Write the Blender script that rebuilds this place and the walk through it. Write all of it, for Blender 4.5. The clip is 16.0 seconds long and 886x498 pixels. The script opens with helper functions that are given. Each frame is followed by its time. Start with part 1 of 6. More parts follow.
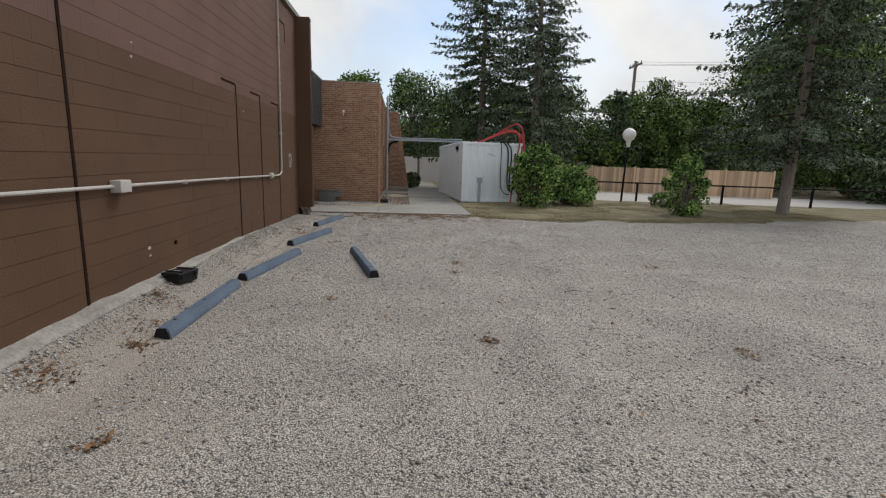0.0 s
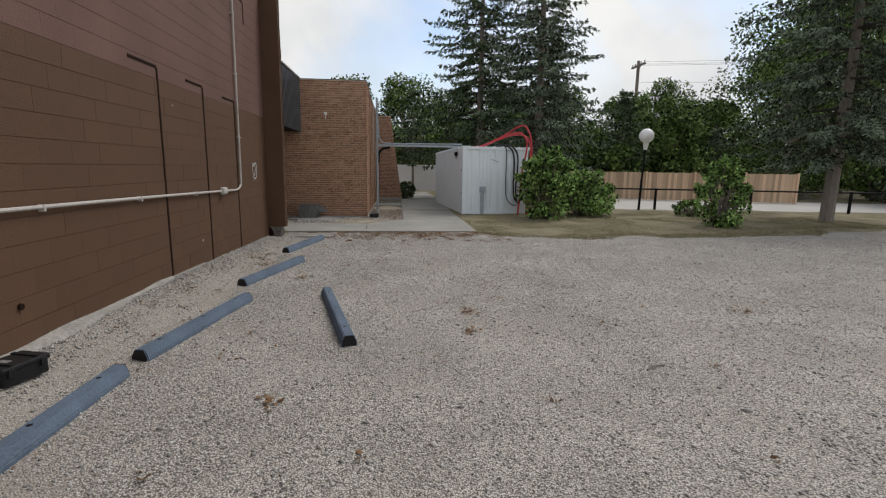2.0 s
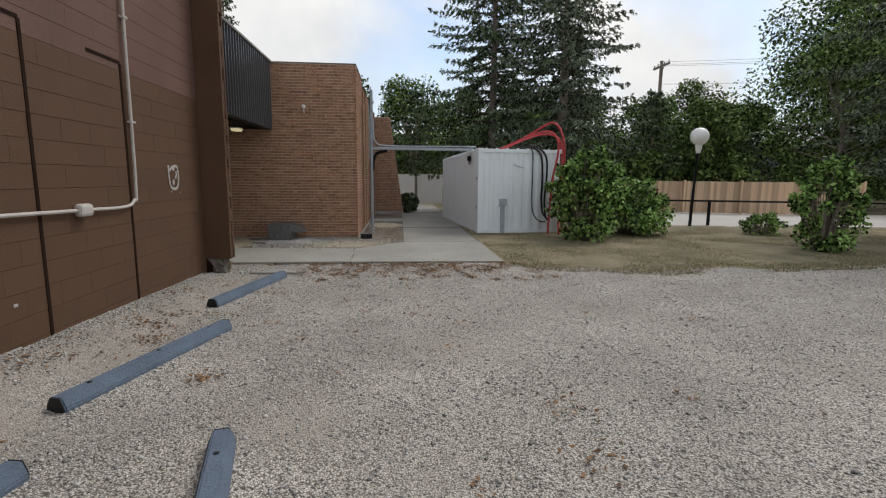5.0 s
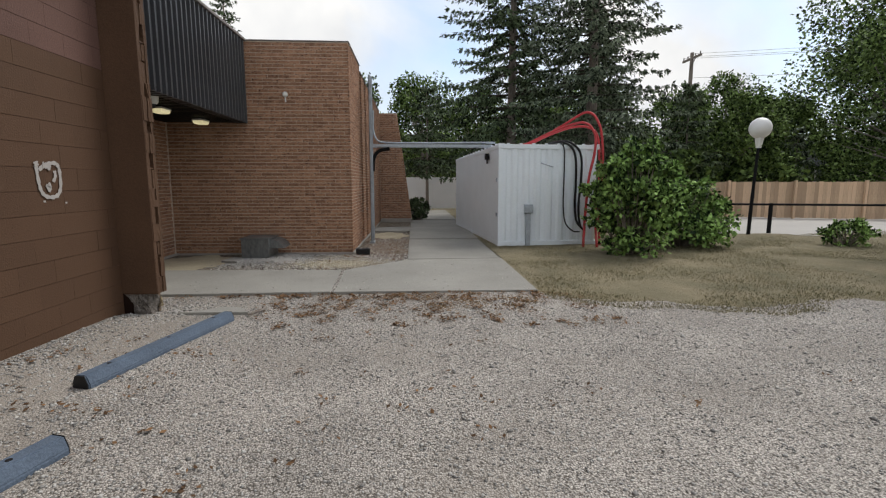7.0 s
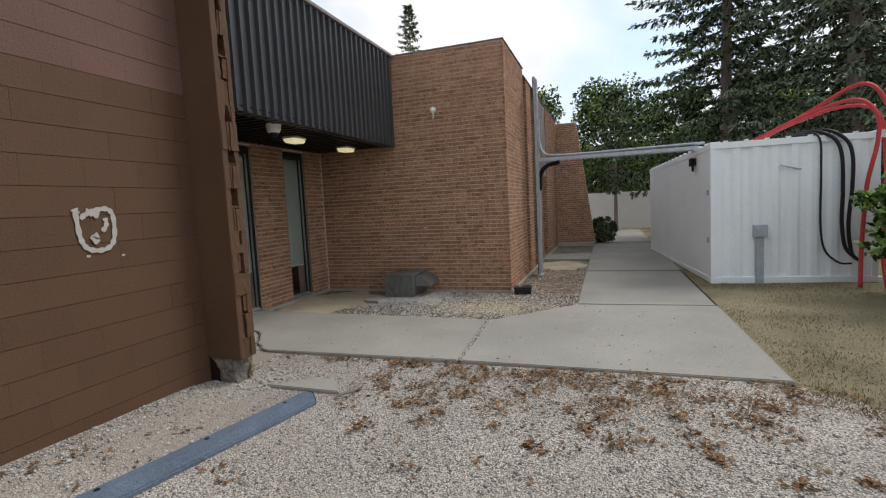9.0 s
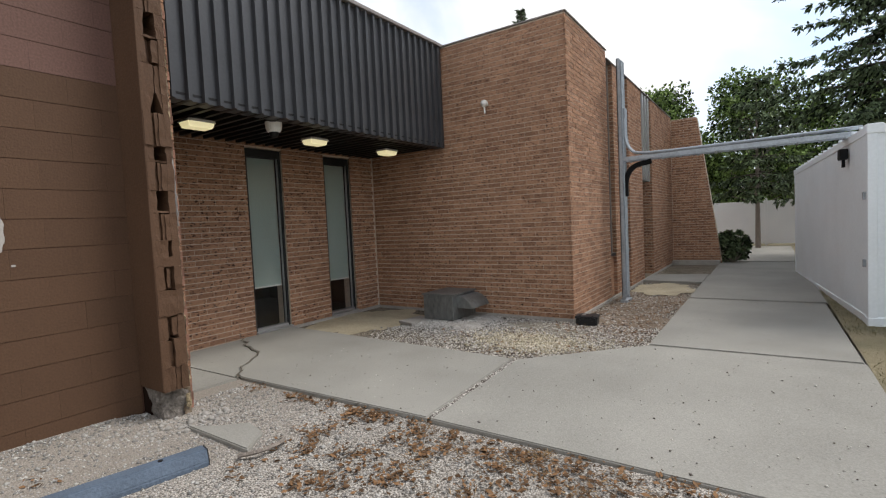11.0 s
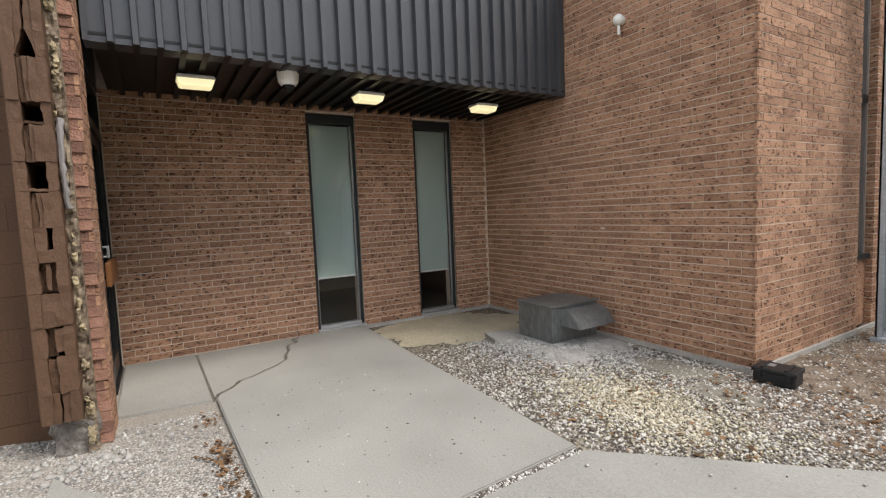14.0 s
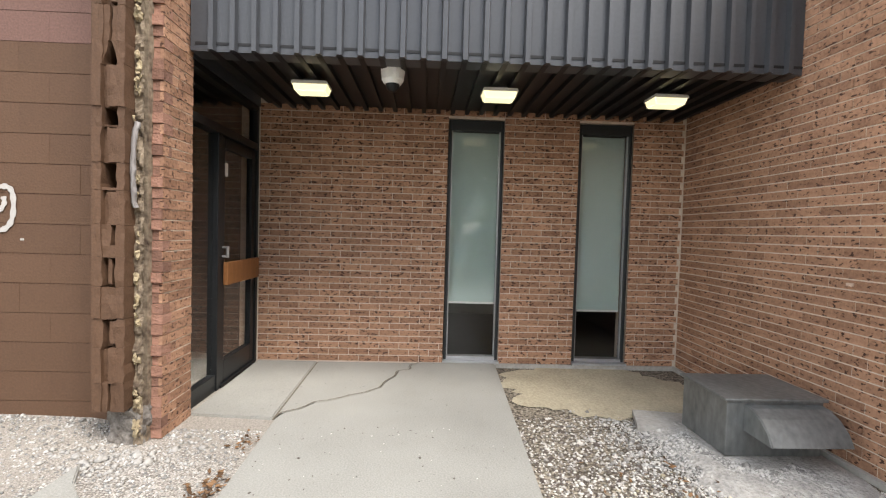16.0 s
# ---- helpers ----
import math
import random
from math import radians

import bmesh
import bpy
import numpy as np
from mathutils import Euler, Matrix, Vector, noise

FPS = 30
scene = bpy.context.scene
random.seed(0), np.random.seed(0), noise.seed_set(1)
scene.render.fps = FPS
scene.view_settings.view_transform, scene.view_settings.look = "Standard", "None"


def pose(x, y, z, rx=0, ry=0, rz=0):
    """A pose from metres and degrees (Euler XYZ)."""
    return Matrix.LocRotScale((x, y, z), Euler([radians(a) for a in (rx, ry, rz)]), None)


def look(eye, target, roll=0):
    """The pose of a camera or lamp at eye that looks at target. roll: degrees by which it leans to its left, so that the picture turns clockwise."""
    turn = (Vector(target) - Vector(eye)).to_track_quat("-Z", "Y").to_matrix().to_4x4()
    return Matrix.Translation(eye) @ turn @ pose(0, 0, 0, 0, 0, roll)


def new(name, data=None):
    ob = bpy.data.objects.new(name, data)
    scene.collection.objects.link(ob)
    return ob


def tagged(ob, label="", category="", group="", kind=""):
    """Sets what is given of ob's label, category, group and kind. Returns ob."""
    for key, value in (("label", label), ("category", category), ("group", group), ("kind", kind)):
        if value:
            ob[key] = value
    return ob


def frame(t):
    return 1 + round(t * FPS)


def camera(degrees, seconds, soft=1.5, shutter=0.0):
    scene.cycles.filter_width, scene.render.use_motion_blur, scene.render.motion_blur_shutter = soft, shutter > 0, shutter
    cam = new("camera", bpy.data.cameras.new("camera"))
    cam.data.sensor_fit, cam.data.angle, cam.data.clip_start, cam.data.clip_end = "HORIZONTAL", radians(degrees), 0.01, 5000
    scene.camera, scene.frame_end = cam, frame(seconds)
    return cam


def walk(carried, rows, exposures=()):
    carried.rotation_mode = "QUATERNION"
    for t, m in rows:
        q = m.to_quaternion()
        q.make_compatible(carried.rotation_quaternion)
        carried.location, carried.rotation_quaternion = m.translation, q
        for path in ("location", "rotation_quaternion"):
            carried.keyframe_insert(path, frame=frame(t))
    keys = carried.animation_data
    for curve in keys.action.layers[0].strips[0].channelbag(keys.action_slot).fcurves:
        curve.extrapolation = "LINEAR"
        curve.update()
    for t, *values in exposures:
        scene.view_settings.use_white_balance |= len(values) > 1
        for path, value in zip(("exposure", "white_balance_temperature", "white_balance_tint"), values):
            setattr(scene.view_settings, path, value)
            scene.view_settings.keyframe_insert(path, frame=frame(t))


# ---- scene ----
cam = camera(85.4, 16.0, soft=1.2)
PATH = [
    (0, (-0.165, 0.443, 1.643), (0.008, 2.402, 1.275), 1.8),
    (0.5, (-0.204, 1.023, 1.651), (-0.031, 2.981, 1.281), 0.9),
    (1, (-0.149, 1.608, 1.653), (0.029, 3.571, 1.311), 0.7),
    (1.5, (-0.149, 2.215, 1.637), (0.042, 4.176, 1.293), 0.7),
    (2, (-0.1, 2.75, 1.622), (0.091, 4.712, 1.286), 0.8),
    (2.5, (-0.054, 3.334, 1.629), (0.116, 5.3, 1.302), 1.0),
    (3, (-0.074, 3.903, 1.645), (0.088, 5.871, 1.325), 1.0),
    (3.2, (-0.079, 4.127, 1.632), (0.084, 6.097, 1.329), 1.0),
    (5.3, (0.032, 6.546, 1.511), (0.217, 8.517, 1.222), 0.3),
    (5.5, (0.018, 6.779, 1.523), (0.22, 8.748, 1.238), 0.4),
    (6, (0.11, 7.332, 1.516), (0.304, 9.306, 1.256), 0.4),
    (6.5, (0.143, 7.899, 1.502), (0.316, 9.874, 1.242), 0.4),
    (7, (0.248, 8.441, 1.476), (0.365, 10.419, 1.201), -0.0),
    (7.5, (0.313, 9.019, 1.442), (0.369, 10.994, 1.13), -0.1),
    (8, (0.351, 9.526, 1.498), (0.253, 11.503, 1.211), -0.7),
    (8.5, (0.461, 10.002, 1.525), (0.019, 11.938, 1.286), -1.8),
    (9, (0.549, 10.427, 1.546), (-0.102, 12.309, 1.365), -2.9),
    (9.5, (0.732, 10.783, 1.54), (-0.11, 12.594, 1.426), -4.2),
    (9.7, (0.795, 10.947, 1.537), (-0.103, 12.731, 1.435), -4.1),
    (11.8, (1.326, 12.69, 1.393), (0.04, 14.216, 1.255), -2.9),
    (12, (1.325, 12.836, 1.402), (-0.019, 14.31, 1.256), -3.2),
    (12.5, (1.336, 13.252, 1.401), (-0.163, 14.568, 1.252), -4.0),
    (13, (1.189, 13.664, 1.393), (-0.372, 14.905, 1.247), -3.8),
    (13.5, (1.062, 14.059, 1.389), (-0.558, 15.222, 1.239), -2.9),
    (14, (0.955, 14.462, 1.413), (-0.756, 15.485, 1.254), -2.4),
    (14.5, (0.778, 14.922, 1.44), (-1.04, 15.74, 1.279), -1.5),
    (15, (0.648, 15.225, 1.438), (-1.294, 15.686, 1.303), -0.9),
    (15.5, (0.515, 15.513, 1.436), (-1.472, 15.716, 1.33), 0.3),
    (16, (0.404, 15.849, 1.429), (-1.593, 15.922, 1.353), 1.6),
]
walk(cam, [(t, look(eye, target, roll)) for t, eye, target, roll in PATH], [(0, 0.22), (5, 0.28), (7, 0.38), (9, 0.56), (12, 0.84), (12.5, 0.87), (13, 0.66), (13.5, 1.08), (14.5, 1.36), (15.2, 1.72), (16, 1.84)])

# ---- world and light ----
world = bpy.data.worlds.new("sky")
scene.world = world
world.use_nodes = True
wt = world.node_tree
wt.nodes.clear()
w_out = wt.nodes.new("ShaderNodeOutputWorld")
w_bg = wt.nodes.new("ShaderNodeBackground")
w_sky = wt.nodes.new("ShaderNodeTexSky")
w_sky.sky_type, w_sky.sun_disc = "NISHITA", False
w_sky.sun_elevation, w_sky.sun_rotation = radians(53), radians(53)
w_sky.air_density, w_sky.dust_density, w_sky.ozone_density = 1.0, 0.7, 1.0
w_noise = wt.nodes.new("ShaderNodeTexNoise")
w_noise.inputs["Scale"].default_value = 2.6
w_noise.inputs["Detail"].default_value = 7.0
w_noise.inputs["Distortion"].default_value = 0.4
w_ramp = wt.nodes.new("ShaderNodeValToRGB")
w_ramp.color_ramp.elements[0].position, w_ramp.color_ramp.elements[1].position = 0.28, 0.56
w_mix = wt.nodes.new("ShaderNodeMix")
w_mix.data_type = "RGBA"
w_noise2 = wt.nodes.new("ShaderNodeTexNoise")
w_noise2.inputs["Scale"].default_value, w_noise2.inputs["Detail"].default_value = 1.7, 6.0
w_ramp2 = wt.nodes.new("ShaderNodeValToRGB")
w_ramp2.color_ramp.elements[0].position, w_ramp2.color_ramp.elements[1].position = 0.42, 0.58
w_ramp2.color_ramp.elements[0].color, w_ramp2.color_ramp.elements[1].color = (0.51, 0.53, 0.565, 1), (0.81, 0.805, 0.79, 1)
w_gain = wt.nodes.new("ShaderNodeVectorMath")
w_gain.operation = "SCALE"
w_gain.inputs["Scale"].default_value = 6.7
wt.links.new(w_noise2.outputs["Fac"], w_ramp2.inputs["Fac"])
wt.links.new(w_ramp2.outputs["Color"], w_gain.inputs[0])
wt.links.new(w_gain.outputs["Vector"], w_mix.inputs[7])
wt.links.new(w_noise.outputs["Fac"], w_ramp.inputs["Fac"])
wt.links.new(w_ramp.outputs["Color"], w_mix.inputs[0])
wt.links.new(w_sky.outputs["Color"], w_mix.inputs[6])
wt.links.new(w_mix.outputs[2], w_bg.inputs["Color"])
w_bg.inputs["Strength"].default_value = 0.145
wt.links.new(w_bg.outputs["Background"], w_out.inputs["Surface"])

sun = new("sun", bpy.data.lights.new("sun", "SUN"))
sun.data.energy, sun.data.angle, sun.data.color = 1.65, radians(28), (1.0, 0.955, 0.89)
sun.matrix_world = look((0, 0, 30), (-math.sin(radians(53)), -math.cos(radians(53)), 30 - math.tan(radians(53))))


# ---- materials ----
def mat(name, col, rough=0.85, var=0.25, scale=6.0, bump=0.15, fine=60.0, metal=0.0, col2=None, spec=0.3, island=False, obj=0.0, stretch=None, speck=0.0, speck_col=(0.055, 0.025, 0.015)):
    """Two scales of noise on a base colour, with fine relief."""
    m = bpy.data.materials.new(name)
    m.use_nodes = True
    nt = m.node_tree
    bsdf = nt.nodes["Principled BSDF"]
    bsdf.inputs["Roughness"].default_value = rough
    bsdf.inputs["Metallic"].default_value = metal
    bsdf.inputs["Specular IOR Level"].default_value = spec
    tc = nt.nodes.new("ShaderNodeTexCoord")
    vec = tc.outputs["Object"]
    if stretch:
        mp = nt.nodes.new("ShaderNodeMapping")
        mp.inputs["Scale"].default_value = stretch
        nt.links.new(vec, mp.inputs["Vector"])
        vec = mp.outputs["Vector"]
    n1, n2 = nt.nodes.new("ShaderNodeTexNoise"), nt.nodes.new("ShaderNodeTexNoise")
    n1.inputs["Scale"].default_value, n1.inputs["Detail"].default_value = scale, 5
    n2.inputs["Scale"].default_value, n2.inputs["Detail"].default_value = fine, 4
    nt.links.new(vec, n1.inputs["Vector"])
    nt.links.new(vec, n2.inputs["Vector"])
    ramp = nt.nodes.new("ShaderNodeValToRGB")
    lo = tuple(c * (1 - var) for c in col)
    hi = col2 or tuple(min(1, c * (1 + var)) for c in col)
    ramp.color_ramp.elements[0].color, ramp.color_ramp.elements[1].color = (*lo, 1), (*hi, 1)
    ramp.color_ramp.elements[0].position, ramp.color_ramp.elements[1].position = 0.3, 0.7
    add = nt.nodes.new("ShaderNodeMath")
    add.operation = "MULTIPLY_ADD"
    nt.links.new(n2.outputs["Fac"], add.inputs[0])
    add.inputs[1].default_value = 0.5
    half = nt.nodes.new("ShaderNodeMath")
    half.operation = "MULTIPLY"
    nt.links.new(n1.outputs["Fac"], half.inputs[0])
    half.inputs[1].default_value = 0.5
    nt.links.new(half.outputs[0], add.inputs[2])
    last = add.outputs[0]
    if island or obj:
        src = nt.nodes.new("ShaderNodeNewGeometry").outputs["Random Per Island"] if island else nt.nodes.new("ShaderNodeObjectInfo").outputs["Random"]
        ma = nt.nodes.new("ShaderNodeMath")
        ma.operation = "MULTIPLY_ADD"
        nt.links.new(src, ma.inputs[0])
        k = obj or 0.5
        ma.inputs[1].default_value = k
        sub = nt.nodes.new("ShaderNodeMath")
        sub.operation = "SUBTRACT"
        nt.links.new(last, sub.inputs[0])
        sub.inputs[1].default_value = k / 2
        nt.links.new(sub.outputs[0], ma.inputs[2])
        last = ma.outputs[0]
    nt.links.new(last, ramp.inputs["Fac"])
    colour = ramp.outputs["Color"]
    if speck:
        n3 = nt.nodes.new("ShaderNodeTexNoise")
        n3.inputs["Scale"].default_value, n3.inputs["Detail"].default_value = 36, 2
        mp3 = nt.nodes.new("ShaderNodeMapping")
        mp3.inputs["Scale"].default_value = (0.7, 0.7, 1.5)
        nt.links.new(nt.nodes.new("ShaderNodeNewGeometry").outputs["Position"], mp3.inputs["Vector"])
        nt.links.new(mp3.outputs["Vector"], n3.inputs["Vector"])
        r3 = nt.nodes.new("ShaderNodeValToRGB")
        r3.color_ramp.elements[0].position, r3.color_ramp.elements[1].position = speck, speck + 0.05
        nt.links.new(n3.outputs["Fac"], r3.inputs["Fac"])
        mx = nt.nodes.new("ShaderNodeMix")
        mx.data_type = "RGBA"
        nt.links.new(r3.outputs["Color"], mx.inputs[0])
        nt.links.new(colour, mx.inputs[6])
        mx.inputs[7].default_value = (*speck_col, 1)
        colour = mx.outputs[2]
    nt.links.new(colour, bsdf.inputs["Base Color"])
    if bump:
        bp = nt.nodes.new("ShaderNodeBump")
        bp.inputs["Strength"].default_value, bp.inputs["Distance"].default_value = bump, 0.02
        nt.links.new(n2.outputs["Fac"], bp.inputs["Height"])
        nt.links.new(bp.outputs["Normal"], bsdf.inputs["Normal"])
    return m


def leaf_mat(name, col, col2, trans=0.35):
    m = mat(name, col, 0.6, 0.4, 0.6, 0.0, 3.0, col2=col2, island=True, obj=0.6)
    m.node_tree.nodes["Principled BSDF"].inputs["Specular IOR Level"].default_value = 0.1
    return m


def glass_mat(name, tint, rough=0.02):
    m = bpy.data.materials.new(name)
    m.use_nodes = True
    b = m.node_tree.nodes["Principled BSDF"]
    b.inputs["Base Color"].default_value = (*tint, 1)
    b.inputs["Transmission Weight"].default_value = 1.0
    b.inputs["Roughness"].default_value = rough
    b.inputs["IOR"].default_value = 1.45
    return m


def emit_mat(name, col, power):
    m = bpy.data.materials.new(name)
    m.use_nodes = True
    b = m.node_tree.nodes["Principled BSDF"]
    b.inputs["Base Color"].default_value = (0.8, 0.8, 0.75, 1)
    b.inputs["Emission Color"].default_value = (*col, 1)
    b.inputs["Emission Strength"].default_value = power
    return m


M_PAINT = mat("brown masonry paint", (0.098, 0.053, 0.030), 0.72, 0.24, 1.3, 0.22, 70, obj=0.09)
# Paler, more purple copy of the brown paint for blocks above 2.6 m.
M_PAINT_UP = mat("upper brown masonry paint", (0.140, 0.077, 0.061), 0.74, 0.28, 0.9, 0.22, 70)
M_JOINT = mat("painted block joint", (0.07, 0.034, 0.022), 0.85, 0.2, 2, 0.1)
M_DARK = mat("dark sealant and hole shade", (0.020, 0.011, 0.008), 1.0, 0.2, 5, 0.1, spec=0.08)
M_BRICK = mat("red brown rug brick", (0.325, 0.172, 0.105), 0.9, 0.36, 7, 0.45, 45, col2=(0.47, 0.27, 0.17), obj=0.22, speck=0.588)
M_BRICK_J = mat("red brown rug brick joined", (0.325, 0.172, 0.105), 0.9, 0.36, 7, 0.45, 45, col2=(0.47, 0.27, 0.17), island=True, obj=0.22, speck=0.588)
M_MORTAR = mat("pale mortar", (0.57, 0.48, 0.39), 0.95, 0.2, 12, 0.3)
M_CONC = mat("weathered concrete", (0.285, 0.275, 0.247), 0.92, 0.26, 0.9, 0.25, 90, speck=0.71, speck_col=(0.12, 0.112, 0.10))
M_CONC_OLD = mat("old grey concrete", (0.36, 0.34, 0.31), 0.95, 0.25, 5, 0.5, 30)
M_GRAVEL = mat("limestone gravel", (0.455, 0.423, 0.382), 0.97, 0.32, 0.8, 1.0, 75)
def gravel_look(m, scale):
    """Adds packed stone cells to a ground material, their edges darkened for gap shade."""
    nt = m.node_tree
    bsdf = nt.nodes["Principled BSDF"]
    src = bsdf.inputs["Base Color"].links[0].from_socket
    tc = nt.nodes.new("ShaderNodeTexCoord")
    vo = nt.nodes.new("ShaderNodeTexVoronoi")
    vo.inputs["Scale"].default_value = scale
    nt.links.new(tc.outputs["Object"], vo.inputs["Vector"])
    bw = nt.nodes.new("ShaderNodeSeparateColor")
    nt.links.new(vo.outputs["Color"], bw.inputs[0])
    rp = nt.nodes.new("ShaderNodeValToRGB")
    rp.color_ramp.elements[0].color, rp.color_ramp.elements[1].color = (0.62, 0.615, 0.605, 1), (1.38, 1.37, 1.36, 1)
    nt.links.new(bw.outputs[0], rp.inputs["Fac"])
    # Dark cell edges stand in for the shade between neighbouring stones.
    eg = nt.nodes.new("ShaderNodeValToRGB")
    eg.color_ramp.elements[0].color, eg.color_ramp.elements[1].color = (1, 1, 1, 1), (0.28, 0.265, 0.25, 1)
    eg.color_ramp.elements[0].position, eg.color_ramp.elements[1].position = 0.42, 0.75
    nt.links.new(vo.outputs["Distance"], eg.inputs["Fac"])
    m1, m2 = nt.nodes.new("ShaderNodeMix"), nt.nodes.new("ShaderNodeMix")
    for mx in (m1, m2):
        mx.data_type, mx.blend_type = "RGBA", "MULTIPLY"
        mx.inputs[0].default_value = 1.0
    nt.links.new(src, m1.inputs[6])
    nt.links.new(rp.outputs["Color"], m1.inputs[7])
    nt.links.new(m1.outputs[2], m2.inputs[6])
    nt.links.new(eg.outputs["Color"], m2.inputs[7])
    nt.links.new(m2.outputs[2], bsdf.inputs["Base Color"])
    bp = nt.nodes.new("ShaderNodeBump")
    bp.invert = True
    bp.inputs["Strength"].default_value, bp.inputs["Distance"].default_value = 0.8, 0.012
    nt.links.new(vo.outputs["Distance"], bp.inputs["Height"])
    nt.links.new(bp.outputs["Normal"], bsdf.inputs["Normal"])


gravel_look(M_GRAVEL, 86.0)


def dirt_patches(m, col):
    """Trodden fines between the stones: thick along the wall, in loose patches elsewhere."""
    nt = m.node_tree
    bsdf = nt.nodes["Principled BSDF"]
    src = bsdf.inputs["Base Color"].links[0].from_socket
    tc, sep = nt.nodes.new("ShaderNodeTexCoord"), nt.nodes.new("ShaderNodeSeparateXYZ")
    nt.links.new(tc.outputs["Object"], sep.inputs[0])
    band = nt.nodes.new("ShaderNodeMapRange")
    band.inputs["From Min"].default_value, band.inputs["From Max"].default_value = -1.5, -2.7
    band.inputs["To Min"].default_value, band.inputs["To Max"].default_value = 0.0, 0.30
    nt.links.new(sep.outputs["X"], band.inputs["Value"])
    ns = nt.nodes.new("ShaderNodeTexNoise")
    ns.inputs["Scale"].default_value, ns.inputs["Detail"].default_value = 0.75, 8
    nt.links.new(tc.outputs["Object"], ns.inputs["Vector"])
    add = nt.nodes.new("ShaderNodeMath")
    nt.links.new(ns.outputs["Fac"], add.inputs[0])
    nt.links.new(band.outputs[0], add.inputs[1])
    rp = nt.nodes.new("ShaderNodeMapRange")
    rp.inputs["From Min"].default_value, rp.inputs["From Max"].default_value = 0.52, 0.78
    rp.inputs["To Max"].default_value = 0.75
    nt.links.new(add.outputs[0], rp.inputs["Value"])
    mx = nt.nodes.new("ShaderNodeMix")
    mx.data_type = "RGBA"
    nt.links.new(rp.outputs[0], mx.inputs[0])
    nt.links.new(src, mx.inputs[6])
    mx.inputs[7].default_value = (*col, 1)
    nt.links.new(mx.outputs[2], bsdf.inputs["Base Color"])


dirt_patches(M_GRAVEL, (0.30, 0.265, 0.225))
M_BED = mat("bed of dirt and small stones", (0.20, 0.165, 0.12), 0.97, 0.45, 2.2, 0.6, 40, col2=(0.36, 0.315, 0.25))
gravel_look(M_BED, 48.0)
M_STONE = mat("crushed limestone pieces", (0.35, 0.337, 0.315), 0.95, 0.45, 3, 0.2, 60, island=True, obj=0.6)
M_GRASS = mat("dry lawn", (0.135, 0.13, 0.068), 0.95, 0.4, 1.1, 0.9, 110, col2=(0.34, 0.285, 0.185))
M_DIRT = mat("bare dirt", (0.42, 0.365, 0.26), 0.97, 0.3, 2, 0.6, 40)
M_SOIL_SHADE = mat("dark soil and crack shade", (0.15, 0.128, 0.10), 0.97, 0.4, 12, 0.6, 50)
M_ROAD = mat("grey lane asphalt", (0.44, 0.42, 0.39), 0.9, 0.1, 0.6, 0.2)
M_FASCIA = mat("dark brown painted metal", (0.052, 0.054, 0.060), 0.38, 0.15, 3, 0.03, 40, spec=0.5)
M_TRIM = mat("grey metal cap", (0.22, 0.20, 0.19), 0.5, 0.15, 3, 0.05)
M_BLACK = mat("black painted steel", (0.010, 0.010, 0.011), 0.7, 0.2, 4, 0.05, spec=0.12)
# Darker copy of the fascia metal; the underside's shade is in its colour.
M_SOFFIT = mat("soffit metal darkened for shade", (0.014, 0.013, 0.013), 0.45, 0.15, 3, 0.03, 40)
M_FRAME = mat("dark anodised aluminium", (0.014, 0.015, 0.016), 0.35, 0.2, 4, 0.03, metal=0.2)
M_WFRAME = mat("dull dark aluminium frame", (0.028, 0.030, 0.031), 0.45, 0.2, 5, 0.04, metal=0.3)
M_SILL = mat("silver aluminium", (0.42, 0.42, 0.42), 0.4, 0.15, 6, 0.05, metal=0.7)
M_BLIND = mat("pale green roller blind", (0.46, 0.56, 0.52), 0.8, 0.06, 2, 0.05)
M_GLASS = glass_mat("window glass", (0.96, 0.975, 0.97))
M_STEEL = mat("white painted corrugated steel", (0.82, 0.875, 0.91), 0.5, 0.06, 1.5, 0.05, 30)
M_VINYL = mat("white vinyl fence", (0.88, 0.89, 0.90), 0.5, 0.05, 1.5, 0.03, 30)
M_GALV = mat("galvanised steel", (0.38, 0.42, 0.46), 0.45, 0.25, 9, 0.1, 50, metal=0.5)
M_CONDUIT = mat("painted conduit", (0.45, 0.42, 0.39), 0.5, 0.2, 6, 0.05)
M_STOP = mat("blue grey recycled rubber", (0.10, 0.13, 0.175), 0.8, 0.25, 5, 0.4, 60)
M_PLASTIC = mat("black plastic", (0.013, 0.013, 0.014), 0.45, 0.2, 5, 0.05)
M_RED = mat("red rubber hose", (0.47, 0.045, 0.05), 0.5, 0.12, 5, 0.05)
M_SPRAY = mat("thin white spray paint", (0.40, 0.375, 0.35), 0.8, 0.12, 20, 0.05)
M_WHITE = mat("white paint", (0.75, 0.74, 0.70), 0.6, 0.08, 5, 0.05)
M_GLOBE = mat("white acrylic globe", (0.80, 0.79, 0.77), 0.35, 0.04, 3, 0.0)
M_WOOD = mat("cedar fence boards", (0.56, 0.40, 0.27), 0.85, 0.25, 2, 0.3, 20, obj=0.6, stretch=(6, 6, 0.6))
M_DOORWOOD = mat("varnished wood plate", (0.20, 0.085, 0.03), 0.5, 0.3, 4, 0.1, 30, stretch=(8, 8, 1))
M_BARK = mat("spruce bark", (0.25, 0.215, 0.185), 0.95, 0.35, 6, 0.9, 25, stretch=(3, 3, 0.8))
# Darker copy of the bark: shade inside the crowns is put into its colour.
M_LIMB = mat("limb bark darkened for crown shade", (0.075, 0.062, 0.052), 0.95, 0.3, 6, 0.6, 25)
M_POLE = mat("weathered utility pole", (0.24, 0.20, 0.17), 0.9, 0.25, 5, 0.3)
